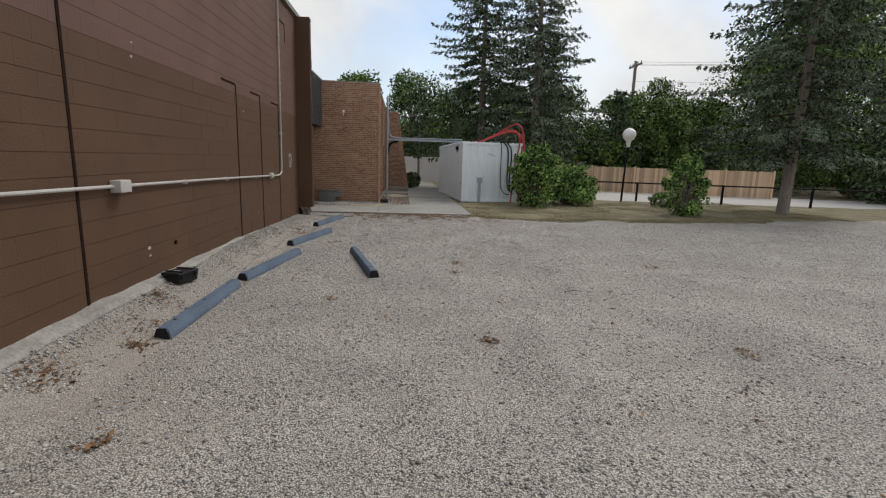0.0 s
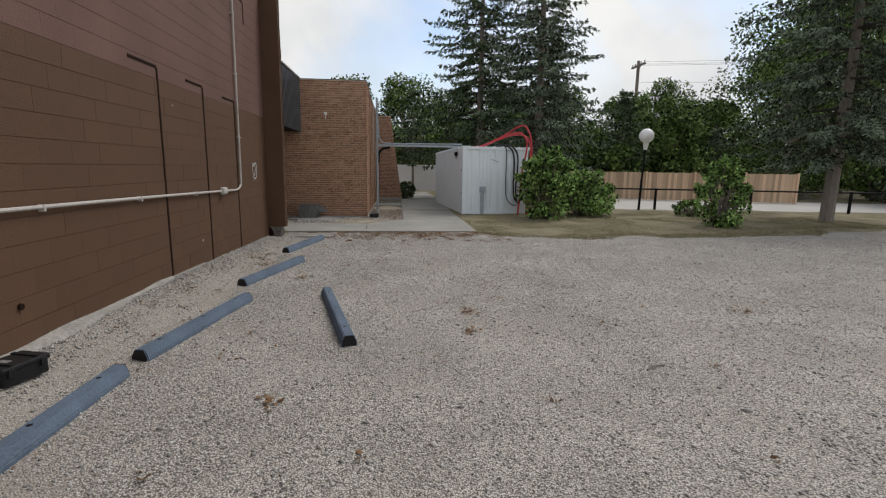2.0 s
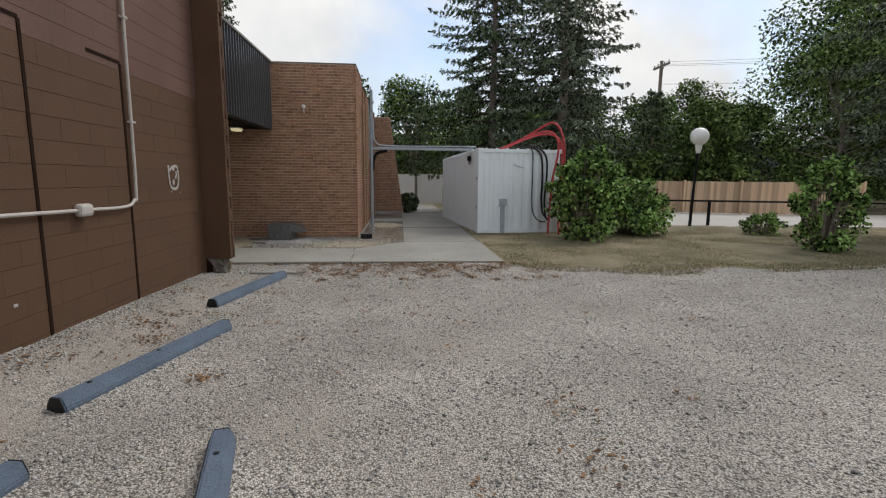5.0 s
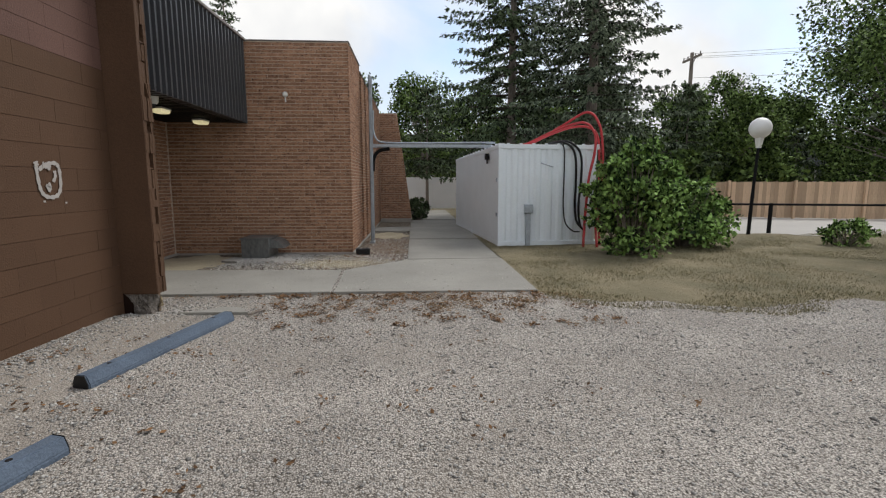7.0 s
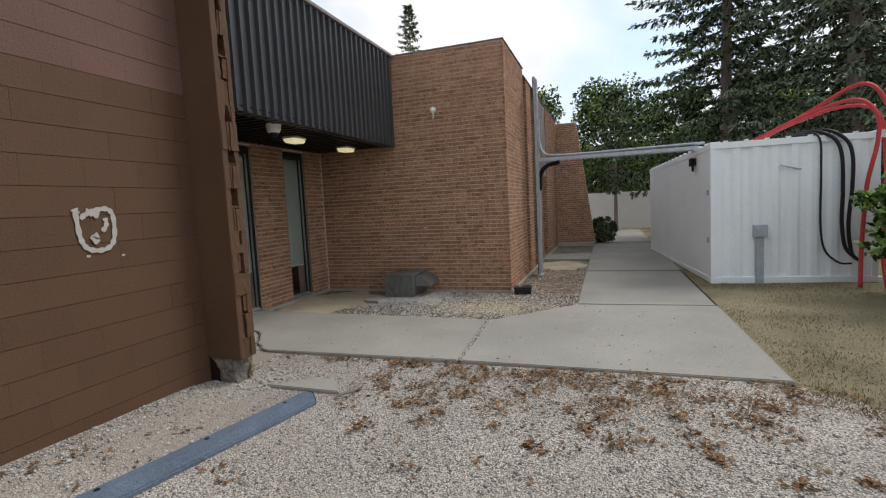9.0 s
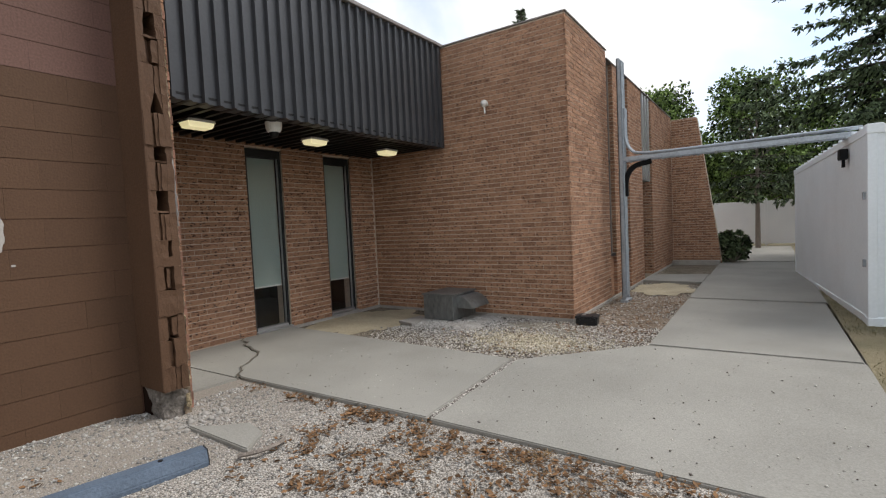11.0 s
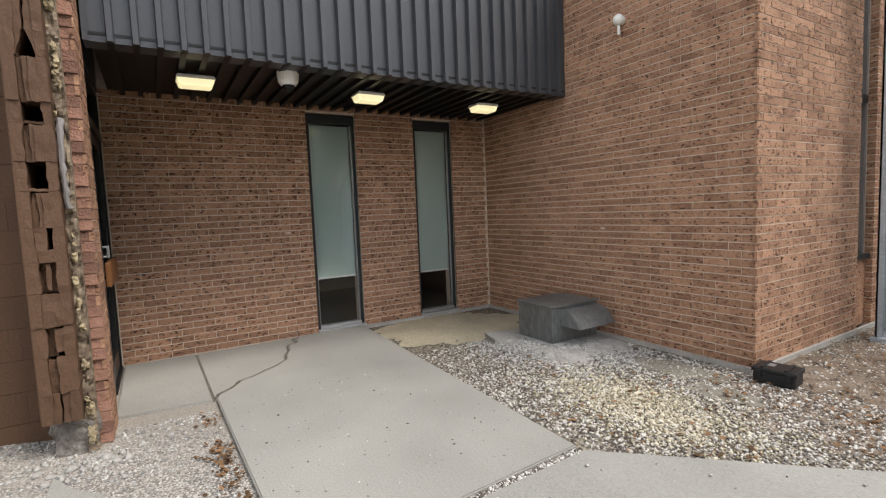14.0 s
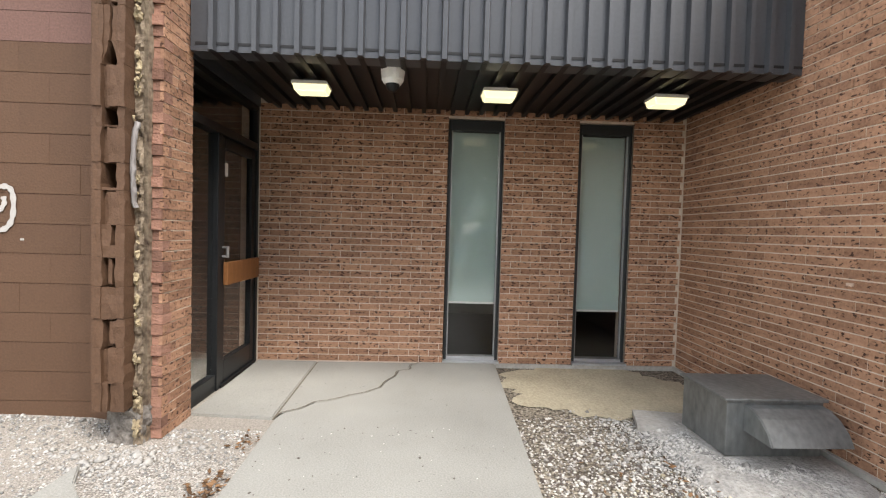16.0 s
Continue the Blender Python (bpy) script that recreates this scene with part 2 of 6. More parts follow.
M_SPRUCE = leaf_mat("spruce needles", (0.018, 0.028, 0.014), (0.150, 0.205, 0.105))
M_BLUESPR = leaf_mat("blue spruce needles", (0.022, 0.035, 0.021), (0.225, 0.275, 0.180))
M_LEAF = leaf_mat("broad leaves", (0.024, 0.046, 0.012), (0.20, 0.29, 0.085))
M_LILAC = leaf_mat("lilac leaves", (0.018, 0.045, 0.012), (0.33, 0.51, 0.15))
M_HOOD = mat("weathered grey sheet metal", (0.175, 0.182, 0.180), 0.42, 0.4, 3, 0.1, 26, metal=0.5, stretch=(1, 1, 0.5))
M_SOFFIT_LIGHT = emit_mat("lamp lens", (1.0, 0.87, 0.45), 0.33)
# Indoor dimness is put into this near-black wall colour.
M_INTERIOR = mat("interior darkened for dimness", (0.05, 0.05, 0.05), 0.9, 0.1)
M_FOAM = mat("yellow insulation foam", (0.33, 0.265, 0.165), 0.95, 0.45, 12, 0.8, 40)
M_FOOTING = mat("dirty worn concrete", (0.29, 0.272, 0.245), 0.95, 0.35, 4, 0.6, 30)
M_FOOT = mat("crumbled grey mortar", (0.12, 0.10, 0.085), 0.97, 0.45, 14, 0.7, 45, col2=(0.25, 0.225, 0.20))
M_ROOF = mat("grey shingles", (0.12, 0.125, 0.14), 0.9, 0.2, 5, 0.3)
M_LINING = mat("stained cavity lining", (0.085, 0.05, 0.035), 0.95, 0.5, 9, 0.6, 30, col2=(0.34, 0.27, 0.19))
M_DEADLEAF = mat("dead leaves", (0.155, 0.086, 0.042), 0.9, 0.5, 9, 0.2, 40, island=True, obj=0.6)


# ---- mesh helpers ----
def mesh_ob(name, bm, material, parent=None, label="", smooth=False):
    me = bpy.data.meshes.new(name)
    bm.to_mesh(me)
    bm.free()
    for mt in (material if isinstance(material, (list, tuple)) else [material]):
        me.materials.append(mt)
    if smooth:
        for p in me.polygons:
            p.use_smooth = True
    ob = new(name, me)
    if parent:
        ob.parent = parent
    if label:
        ob["label"] = label
    return ob


part = mesh_ob


def boxes(items, bevel=0.0):
    """A bmesh of boxes (x0, y0, z0, x1, y1, z1)."""
    bm = bmesh.new()
    for x0, y0, z0, x1, y1, z1 in items:
        r = bmesh.ops.create_cube(bm, size=1, matrix=Matrix.Translation(((x0 + x1) / 2, (y0 + y1) / 2, (z0 + z1) / 2)) @ Matrix.Diagonal((abs(x1 - x0), abs(y1 - y0), abs(z1 - z0), 1)))
    if bevel:
        bmesh.ops.bevel(bm, geom=bm.edges[:], offset=bevel, segments=2, affect="EDGES", profile=0.5)
    return bm


def box(*a, bevel=0.0):
    return boxes([a], bevel)


def cyl(bm, p, q, r0, r1=None, seg=10):
    p, q = Vector(p), Vector(q)
    d = q - p
    m = Matrix.Translation((p + q) / 2) @ d.to_track_quat("Z", "Y").to_matrix().to_4x4()
    bmesh.ops.create_cone(bm, cap_ends=True, segments=seg, radius1=r0, radius2=r0 if r1 is None else r1, depth=d.length, matrix=m)
    return bm


def prism(poly, z0, z1):
    """An upright prism over a plan polygon."""
    bm = bmesh.new()
    lo = [bm.verts.new((x, y, z0)) for x, y in poly]
    hi = [bm.verts.new((x, y, z1)) for x, y in poly]
    n = len(poly)
    bm.faces.new(lo[::-1])
    bm.faces.new(hi)
    for i in range(n):
        bm.faces.new((lo[i], lo[(i + 1) % n], hi[(i + 1) % n], hi[i]))
    bmesh.ops.recalc_face_normals(bm, faces=bm.faces[:])
    return bm


def tube(points, r, seg=8):
    """A bmesh tube along a smooth line of points."""
    pts = [Vector(p) for p in points]
    bm = bmesh.new()
    rings = []
    up = Vector((0.13, 0.21, 1)).normalized()
    for i, p in enumerate(pts):
        d = (pts[min(i + 1, len(pts) - 1)] - pts[max(i - 1, 0)]).normalized()
        a = d.cross(up)
        if a.length < 0.15:
            a = d.cross(Vector((1, 0.3, 0)))
        a.normalize()
        b = d.cross(a)
        rings.append([bm.verts.new(p + a * (r * math.cos(2 * math.pi * k / seg)) + b * (r * math.sin(2 * math.pi * k / seg))) for k in range(seg)])
    for r0, r1 in zip(rings, rings[1:]):
        best = min(range(seg), key=lambda s: (r0[0].co - r1[s].co).length)
        for k in range(seg):
            bm.faces.new((r0[k], r0[(k + 1) % seg], r1[(k + 1 + best) % seg], r1[(k + best) % seg]))
    bm.faces.new(rings[0][::-1])
    bm.faces.new(rings[-1])
    bmesh.ops.recalc_face_normals(bm, faces=bm.faces[:])
    return bm


def spline(ctrl, n=8):
    """Catmull-Rom through the control points."""
    c = [Vector(p) for p in ctrl]
    c = [c[0] * 2 - c[1]] + c + [c[-1] * 2 - c[-2]]
    out = []
    for i in range(1, len(c) - 2):
        for k in range(n):
            t = k / n
            a, b, d, e = c[i - 1:i + 3]
            out.append(0.5 * ((2 * b) + (d - a) * t + (2 * a - 5 * b + 4 * d - e) * t * t + (3 * b - a - 3 * d + e) * t ** 3))
    out.append(c[-2])
    return out


def empty(name, at, label, category, group="", kind=""):
    ob = new(name)
    ob.empty_display_size = 0.1
    ob.location = at
    return tagged(ob, label, category, group, kind)


def raw(name, verts, faces, material, parent=None):
    me = bpy.data.meshes.new(name)
    me.from_pydata(verts, [], faces)
    me.materials.append(material)
    ob = new(name, me)
    if parent:
        ob.parent = parent
    return ob

# ---- structure ----
WALL_X, WALL_END = -2.97, 14.14


def ground_z(x, y):
    """Gravel banked up against the block wall; level elsewhere."""
    f = max(0.0, min(1.0, (-2.2 - x) / 0.72))
    g = 0.19 if y < 9 else 0.19 - 0.13 * min(1.0, (y - 9) / 5.0)
    e = 1.0 if y < 13.6 else max(0.0, 1 - (y - 13.6) / 0.5)
    return f * f * (3 - 2 * f) * g * e


def grid_sheet(name, x0, x1, y0, y1, step, material, zf):
    nx, ny = int((x1 - x0) / step) + 1, int((y1 - y0) / step) + 1
    verts = [(x0 + (x1 - x0) * i / (nx - 1), y0 + (y1 - y0) * j / (ny - 1), 0) for j in range(ny) for i in range(nx)]
    verts = [(x, y, zf(x, y)) for x, y, _ in verts]
    faces = [(j * nx + i, j * nx + i + 1, (j + 1) * nx + i + 1, (j + 1) * nx + i) for j in range(ny - 1) for i in range(nx - 1)]
    return raw(name, verts, faces, material)


def lawn_edge(x):
    return 13.75 + 1.0 * max(0, 2.85 - x) + 0.06 * max(0, x - 5) + 0.021 * max(0, x - 7) ** 2 * (x < 12) + (0.52 + 0.14 * (x - 12)) * (x >= 12) + 0.28 * noise.noise((x * 0.8, 2, 5)) + 0.12 * noise.noise((x * 3.1, 1, 5))


def gravel_z(x, y):
    n = 0.018 * noise.noise((x * 0.5, y * 0.5, 3)) + 0.012 * noise.noise((x * 1.7, y * 1.7, 7))
    far = max(0.0, min(1.0, (y - 14.85) / 0.4)) if x < 1.75 else max(0.0, min(1.0, (y - lawn_edge(x) - 0.25) / 0.4))
    return ground_z(x, y) + n * (1 - far) - 0.012 - far * 0.045


ground = raw("ground", [(-900, -900, -0.07), (900, -900, -0.07), (900, 900, -0.07), (-900, 900, -0.07)], [(0, 1, 2, 3)], M_GRASS)
tagged(ground, "dry patchy lawn reaching to the distance", "ground", kind="structure")
gravel = grid_sheet("ground_gravel", -6.0, 26.0, -14.0, 18.4, 0.2, M_GRAVEL, gravel_z)
tagged(gravel, "pale crushed limestone gravel lot", "ground", kind="structure")


# lawn, with a ragged edge on the gravel



lv, lf = [], []
LN = 120
for i in range(LN + 1):
    x = 1.93 + 24 * i / LN
    a, b = lawn_edge(x), 21.9 - 0.1 * (x - 8)
    for k in range(13):
        y = a + (b - a) * k / 12
        z = (0.012 if k else -0.03) + 0.02 * noise.noise((x * 1.1, y * 1.1, 0))
        lv.append((x, y, z))
for i in range(LN):
    for k in range(12):
        o = i * 13 + k
        lf.append((o, o + 13, o + 14, o + 1))
lawn = tagged(raw("ground_lawn", lv, lf, M_GRASS), "patchy dry lawn with worn straw-coloured spots", "lawn", kind="structure")
lawn2 = tagged(raw("ground_lawn_far", [(1.85, 21.0, 0.0), (9, 21.3, 0.0), (9, 34, 0.0), (1.85, 34, 0.0), (-20, 30.5, 0), (1.85, 30.5, 0), (-20, 36, 0), (9, 36, 0)], [(0, 1, 2, 3), (4, 5, 7, 6)], M_GRASS), "shaded lawn under the spruces", "lawn", kind="structure")
for v in lawn2.data.vertices:
    v.co.z = -0.012 if v.index < 4 else -0.02
road = tagged(raw("road", [(8.8, 21.7, 0.004), (40, 15.0, 0.004), (44, 21.0, 0.004), (8.8, 30.2, 0.004)], [(0, 1, 2, 3)], M_ROAD), "pale grey back lane running along a wooden fence", "road", kind="structure")

# dirt beds between slab and brick walls
bed = tagged(mesh_ob("ground_bed", prism([(-4.7, 16.4), (-1.0, 16.3), (0.16, 17.4), (0.16, 30), (-1.05, 30), (-1.05, 18.6), (-4.7, 18.6)], -0.06, -0.025), M_BED), "bare dirt bed strewn with gravel beside the brick wall", "ground", kind="structure")


def ground_patch(name, spots, material, label):
    """Flat ragged-edged patches on the bed."""
    bm = bmesh.new()
    for cx, cy, rx, ry, z in spots:
        ring = []
        for k in range(64):
            a = 2 * math.pi * k / 64
            f = 1 + 0.3 * noise.noise((2.2 * math.cos(a), 2.2 * math.sin(a), cx)) + 0.16 * noise.noise((9 * math.cos(a), 9 * math.sin(a), cy))
            ring.append(bm.verts.new((cx + rx * math.cos(a) * f, cy + ry * math.sin(a) * f, z)))
        bm.faces.new(ring)
    return tagged(mesh_ob(name, bm, material), label, "ground", kind="structure")


M_BROWNSOIL = mat("brown leaf-littered soil", (0.17, 0.125, 0.09), 0.97, 0.45, 9, 0.8, 60, col2=(0.30, 0.235, 0.175))
M_DAMP = mat("damp grey sand", (0.20, 0.18, 0.145), 0.9, 0.3, 7, 0.5, 60)
ground_patch("ground_sand", ((-4.02, 17.5, 0.78, 0.95, -0.017), (-0.45, 22.0, 0.5, 0.8, -0.012)), M_DIRT, "bare sandy patches in the bed beside the brick walls")
ground_patch("ground_soil", ((-0.42, 18.75, 0.62, 1.15, -0.0225), (-0.4, 20.6, 0.55, 1.5, -0.0235)), M_BROWNSOIL, "brown soil with dead leaves along the walk")
ground_patch("ground_damp", ((-1.5, 18.2, 0.42, 0.2, -0.0185), (-0.95, 17.95, 0.26, 0.14, -0.018)), M_DAMP, "damp grey sand at the foot of the brick wall")

# ---- pavement ----
def slab(poly, top, label, grp="slabs"):
    bm = prism(poly, top - 0.11, top)
    bmesh.ops.bevel(bm, geom=[e for e in bm.edges if all(v.co.z > top - 0.001 for v in e.verts)], offset=0.008, segments=2, affect="EDGES")
    return part("slab", bm, M_CONC, pavement, label)


pavement = empty("pavement", (0, 0, 0), "pale cracked concrete walkway slabs", "pavement", kind="structure")
slab([(-4.68, 14.11), (-3.19, 14.12), (-3.14, 14.75), (-4.68, 14.73)], 0.014, "settled slab at the entrance door")
CRACK = [(-3.13, 14.775), (-3.22, 14.80), (-3.31, 14.91), (-3.45, 14.99), (-3.50, 15.10), (-3.63, 15.26), (-3.70, 15.36), (-3.85, 15.48), (-3.99, 15.50), (-4.18, 15.585), (-4.33, 15.60), (-4.42, 15.73), (-4.55, 15.72), (-4.68, 15.84)]
slab([(-4.68, 14.742), (-3.15, 14.762)] + [(x - 0.007, y - 0.009) for x, y in CRACK], 0.010, "slab with a ragged cracked edge")
slab([(-3.115, 14.78), (-0.89, 14.83), (-0.985, 16.47), (-4.68, 16.62)] + [(x + 0.007, y + 0.009) for x, y in CRACK[::-1]], 0.022, "")
slab([(-0.85, 14.83), (1.93, 14.80), (1.93, 17.60), (0.12, 17.54), (-0.93, 16.47)], 0.018, "")
yy = 17.62
while yy < 31:
    slab([(0.11, yy), (1.92, yy + 0.05), (1.90, yy + 3.28), (0.10, yy + 3.26)], 0.016 + 0.006 * math.sin(yy), "")
    yy += 3.3
slab([(-1.04, 23.0), (0.095, 22.95), (0.095, 24.4), (-1.04, 24.12)], 0.02, "")
slab([(-2.42, 13.87), (-1.64, 13.86), (-1.80, 14.09), (-2.03, 14.14), (-2.2, 13.99)], 0.018, "broken concrete piece half buried in gravel")


# dark ribbon stands in for the ragged crack's shade; soil in the joints
bm = bmesh.new()
last = None
for i, p in enumerate(spline([(x, y, 0.0245) for x, y in CRACK], 8)):
    w = 0.0055 + 0.004 * noise.noise((i * 0.9, 0, 0))
    p = p + Vector((1, 1, 0)) * (0.010 * noise.noise((i * 0.6, 4, 0)))
    q = [bm.verts.new(p + Vector((w, w, 0))), bm.verts.new(p + Vector((-w, -w, 0)))]
    if last:
        bm.faces.new((last[0], last[1], q[1], q[0]))
    last = q
part("crack_soil", bm, M_SOIL_SHADE, pavement, "dark ribbon laid over the ragged crack for its shade")
part("joint_soil", prism([(-4.68, 14.728), (-3.14, 14.748), (-3.14, 14.766), (-4.68, 14.745)], -0.05, 0.003), M_SOIL_SHADE, pavement)
part("joint_soil", prism([(-0.895, 14.85), (-0.845, 14.85), (-0.925, 16.46), (-0.99, 16.46)], -0.05, 0.004), M_SOIL_SHADE, pavement)

# ---- the large walls ----
wall_block = tagged(mesh_ob("wall_block", box(-3.22, -14, -0.3, WALL_X - 0.006, 13.83, 5.1), M_JOINT), "brown painted concrete block wall with dark control joints", "wall", kind="structure")
wall_stub = empty("wall_stub", (0, 0, 0), "cut-off wall end showing broken blocks, insulation and brick", "wall", kind="structure")
# Near-black core stands in for the shade inside the broken blocks' holes.
part("block_core", box(-3.2, 13.835, -0.3, -2.88, 14.0, 5.1), M_DARK, wall_stub)
part("cavity", box(-3.2, 14.0, -0.3, -2.75, 14.062, 5.1), M_LINING, wall_stub)
part("brick_core", box(-3.19, 14.055, -0.3, -2.815, WALL_END - 0.012, 5.1), M_MORTAR, wall_stub)
# Filler added to keep light from leaking in over the door head.
part("lintel_filler", box(-4.712, 13.95, 2.665, -3.195, 14.098, 4.19), M_FASCIA, wall_stub, "dark filler wall closing the light gap above the door")
part("cap", box(-3.7, -14, 5.1, -2.90, 14.15, 5.2), M_TRIM, wall_stub)

wall_entry = tagged(mesh_ob("wall_entry", boxes([(-5.0, 13.9, -0.3, -4.712, 16.06, 2.72), (-5.0, 16.66, -0.3, -4.712, 17.46, 2.72), (-5.0, 18.05, -0.3, -4.712, 18.62, 2.72), (-5.0, 16.06, 2.62, -4.712, 16.66, 2.72), (-5.0, 17.46, 2.62, -4.712, 18.05, 2.72), (-5.0, 16.06, -0.3, -4.712, 16.66, 0.02), (-5.0, 17.46, -0.3, -4.712, 18.05, 0.02), (-5.0, 13.9, 2.72, -4.712, 18.62, 4.25)]), M_MORTAR), "red-brown rug-faced brick wall with two slit windows", "wall", kind="structure")
wall_wing = tagged(mesh_ob("wall_wing", boxes([(-4.712, 18.612, -0.3, -1.062, 20.6, 4.25), (-4.712, 20.6, -0.3, -1.3, 23.3, 4.12), (-4.712, 23.3, -0.3, -1.75, 24.35, 4.12), (-4.712, 24.35, -0.3, -1.3, 27.2, 4.12), (-1.3, 21.0, -0.3, -1.062, 21.6, 4.12), (-1.3, 22.1, -0.3, -1.062, 23.3, 4.12), (-1.3, 24.35, -0.3, -1.062, 27.2, 4.12)]), M_MORTAR), "red-brown brick wing with piers and slit windows", "wall", kind="structure")
roof = tagged(mesh_ob("roof", boxes([(-14, 13.9, 4.1, -3.12, 18.6, 4.2), (-14, 18.7, 4.0, -1.4, 30, 4.08)]), M_TRIM), "flat grey roof behind the parapets", "roof", kind="structure")
cop = tagged(mesh_ob("trim_coping", boxes([(-4.72, 18.585, 4.25, -1.04, 18.8, 4.272), (-1.25, 18.8, 4.25, -1.04, 20.62, 4.272), (-1.35, 20.62, 4.12, -1.04, 27.2, 4.14)], 0.006), M_TRIM), "thin dark metal parapet coping", "trim", kind="structure")
base = tagged(mesh_ob("baseboard", boxes([(-4.69, 16.63, -0.2, -4.66, 18.6, 0.02), (-4.69, 18.57, -0.2, -1.06, 18.6, 0.015), (-1.06, 18.6, -0.2, -1.03, 27.2, 0.02)]), M_CONC_OLD), "grey concrete footing strip below the brick", "footing", kind="structure")

# ---- entrance: canopy, door, windows ----
def extrude_profile(prof, axis_len, along):
    """A closed profile (u, z) swept along an axis; along='x' or 'y'."""
    bm = bmesh.new()
    n = len(prof)
    if along == "x":
        a = [bm.verts.new((0, u, z)) for u, z in prof]
        b = [bm.verts.new((axis_len, u, z)) for u, z in prof]
    else:
        a = [bm.verts.new((u, 0, z)) for u, z in prof]
        b = [bm.verts.new((u, axis_len, z)) for u, z in prof]
    bm.faces.new(a[::-1])
    bm.faces.new(b)
    for i in range(n):
        bm.faces.new((a[i], a[(i + 1) % n], b[(i + 1) % n], b[i]))
    bmesh.ops.recalc_face_normals(bm, faces=bm.faces[:])
    return bm


canopy = empty("canopy", (-3.2, 16.35, 2.66), "dark brown ribbed metal canopy fascia over the entrance", "canopy", kind="structure")
canopy_at = Vector((-3.2, 16.35, 2.66))


def local(bm, ob):
    bmesh.ops.translate(bm, verts=bm.verts[:], vec=-Vector(ob.location))
    return bm


part("backing", local(box(-3.30, 14.145, 2.66, -3.118, 18.6, 4.2), canopy), M_FASCIA, canopy)
# one panel: pan and rib, standing
PITCH = 0.1496
bm = bmesh.new()
prof = [(0, -0.02), (0, 0.0), (0.098, 0.0), (0.106, 0.044), (0.140, 0.044), (PITCH, 0.0), (PITCH, -0.02)]
lo = [bm.verts.new((d, u, 0)) for u, d in prof]
hi = [bm.verts.new((d, u, 1.59)) for u, d in prof]
for i in range(len(prof)):
    k = (i + 1) % len(prof)
    bm.faces.new((lo[i], lo[k], hi[k], hi[i]))
bm.faces.new(lo[::-1])
bm.faces.new(hi)
bmesh.ops.recalc_face_normals(bm, faces=bm.faces[:])
panel_mesh = bpy.data.meshes.new("panel")
bm.to_mesh(panel_mesh)
bm.free()
panel_mesh.materials.append(M_FASCIA)
for i in range(30):
    p = new("panel", panel_mesh)
    p.parent = canopy
    p.location = Vector((-3.114, 14.18 + i * PITCH, 2.655)) - canopy_at
part("cap", local(box(-3.32, 14.145, 4.235, -3.05, 18.6, 4.285, bevel=0.008), canopy), M_TRIM, canopy, "lighter grey metal cap strip")
# ribbed soffit, one mesh
bm = bmesh.new()
for i in range(30):
    y = 14.18 + i * PITCH
    for v in ((y, 2.70, y + 0.10, 2.72), (y + 0.10, 2.655, y + 0.142, 2.72), (y + 0.142, 2.70, y + PITCH, 2.72)):
        bmesh.ops.create_cube(bm, size=1, matrix=Matrix.Translation((-3.9, (v[0] + v[2]) / 2, (v[1] + v[3]) / 2)) @ Matrix.Diagonal((1.58, v[2] - v[0] - 0.0005, v[3] - v[1], 1)))
tagged(mesh_ob("ceiling", bm, M_SOFFIT), "ribbed metal soffit under the canopy, coloured darker for shade", "ceiling", kind="structure")


def soffit_light(x, y):
    o = empty("soffit_light", (x, y, 2.655), "lit wedge-shaped lamp with pale yellow lens on the soffit", "lamp", "lamps under the canopy")
    def frustum(hx0, hy0, z0, hx1, hy1, z1, bev):
        bm = bmesh.new()
        lo = [bm.verts.new((hx0 * a, hy0 * b, z0)) for a, b in ((-1, -1), (1, -1), (1, 1), (-1, 1))]
        hi = [bm.verts.new((hx1 * a, hy1 * b, z1)) for a, b in ((-1, -1), (1, -1), (1, 1), (-1, 1))]
        bm.faces.new(lo[::-1])
        bm.faces.new(hi)
        for i in range(4):
            bm.faces.new((lo[i], lo[(i + 1) % 4], hi[(i + 1) % 4], hi[i]))
        bmesh.ops.recalc_face_normals(bm, faces=bm.faces[:])
        bmesh.ops.bevel(bm, geom=bm.edges[:], offset=bev, segments=2, affect="EDGES")
        return bm
    part("lens", frustum(0.085, 0.125, -0.105, 0.10, 0.145, -0.04, 0.008), M_SOFFIT_LIGHT, o, "glowing yellowish lens")
    part("housing", frustum(0.108, 0.152, -0.05, 0.10, 0.14, -0.02, 0.004), M_WHITE, o)
    part("mount", box(-0.05, -0.06, -0.022, 0.05, 0.06, 0.01), M_FASCIA, o)


for y in (14.86, 16.44, 17.89):
    soffit_light(-3.72, y)

dome = empty("security_camera", (-3.39, 15.56, 2.655), "white security dome camera under the soffit", "camera")
bm = bmesh.new()
cyl(bm, (0, 0, -0.07), (0, 0, 0.01), 0.085, 0.095, 20)
part("housing", bm, M_WHITE, dome, smooth=False)
bm = bmesh.new()
cyl(bm, (0, 0, -0.10), (0, 0, -0.07), 0.065, 0.085, 20)
part("collar", bm, M_WHITE, dome)
bm = bmesh.new()
bmesh.ops.create_uvsphere(bm, u_segments=16, v_segments=10, radius=0.055, matrix=Matrix.Translation((0, 0, -0.105)))
part("dome", bm, M_FRAME, dome, "dark smoked dome", smooth=True)


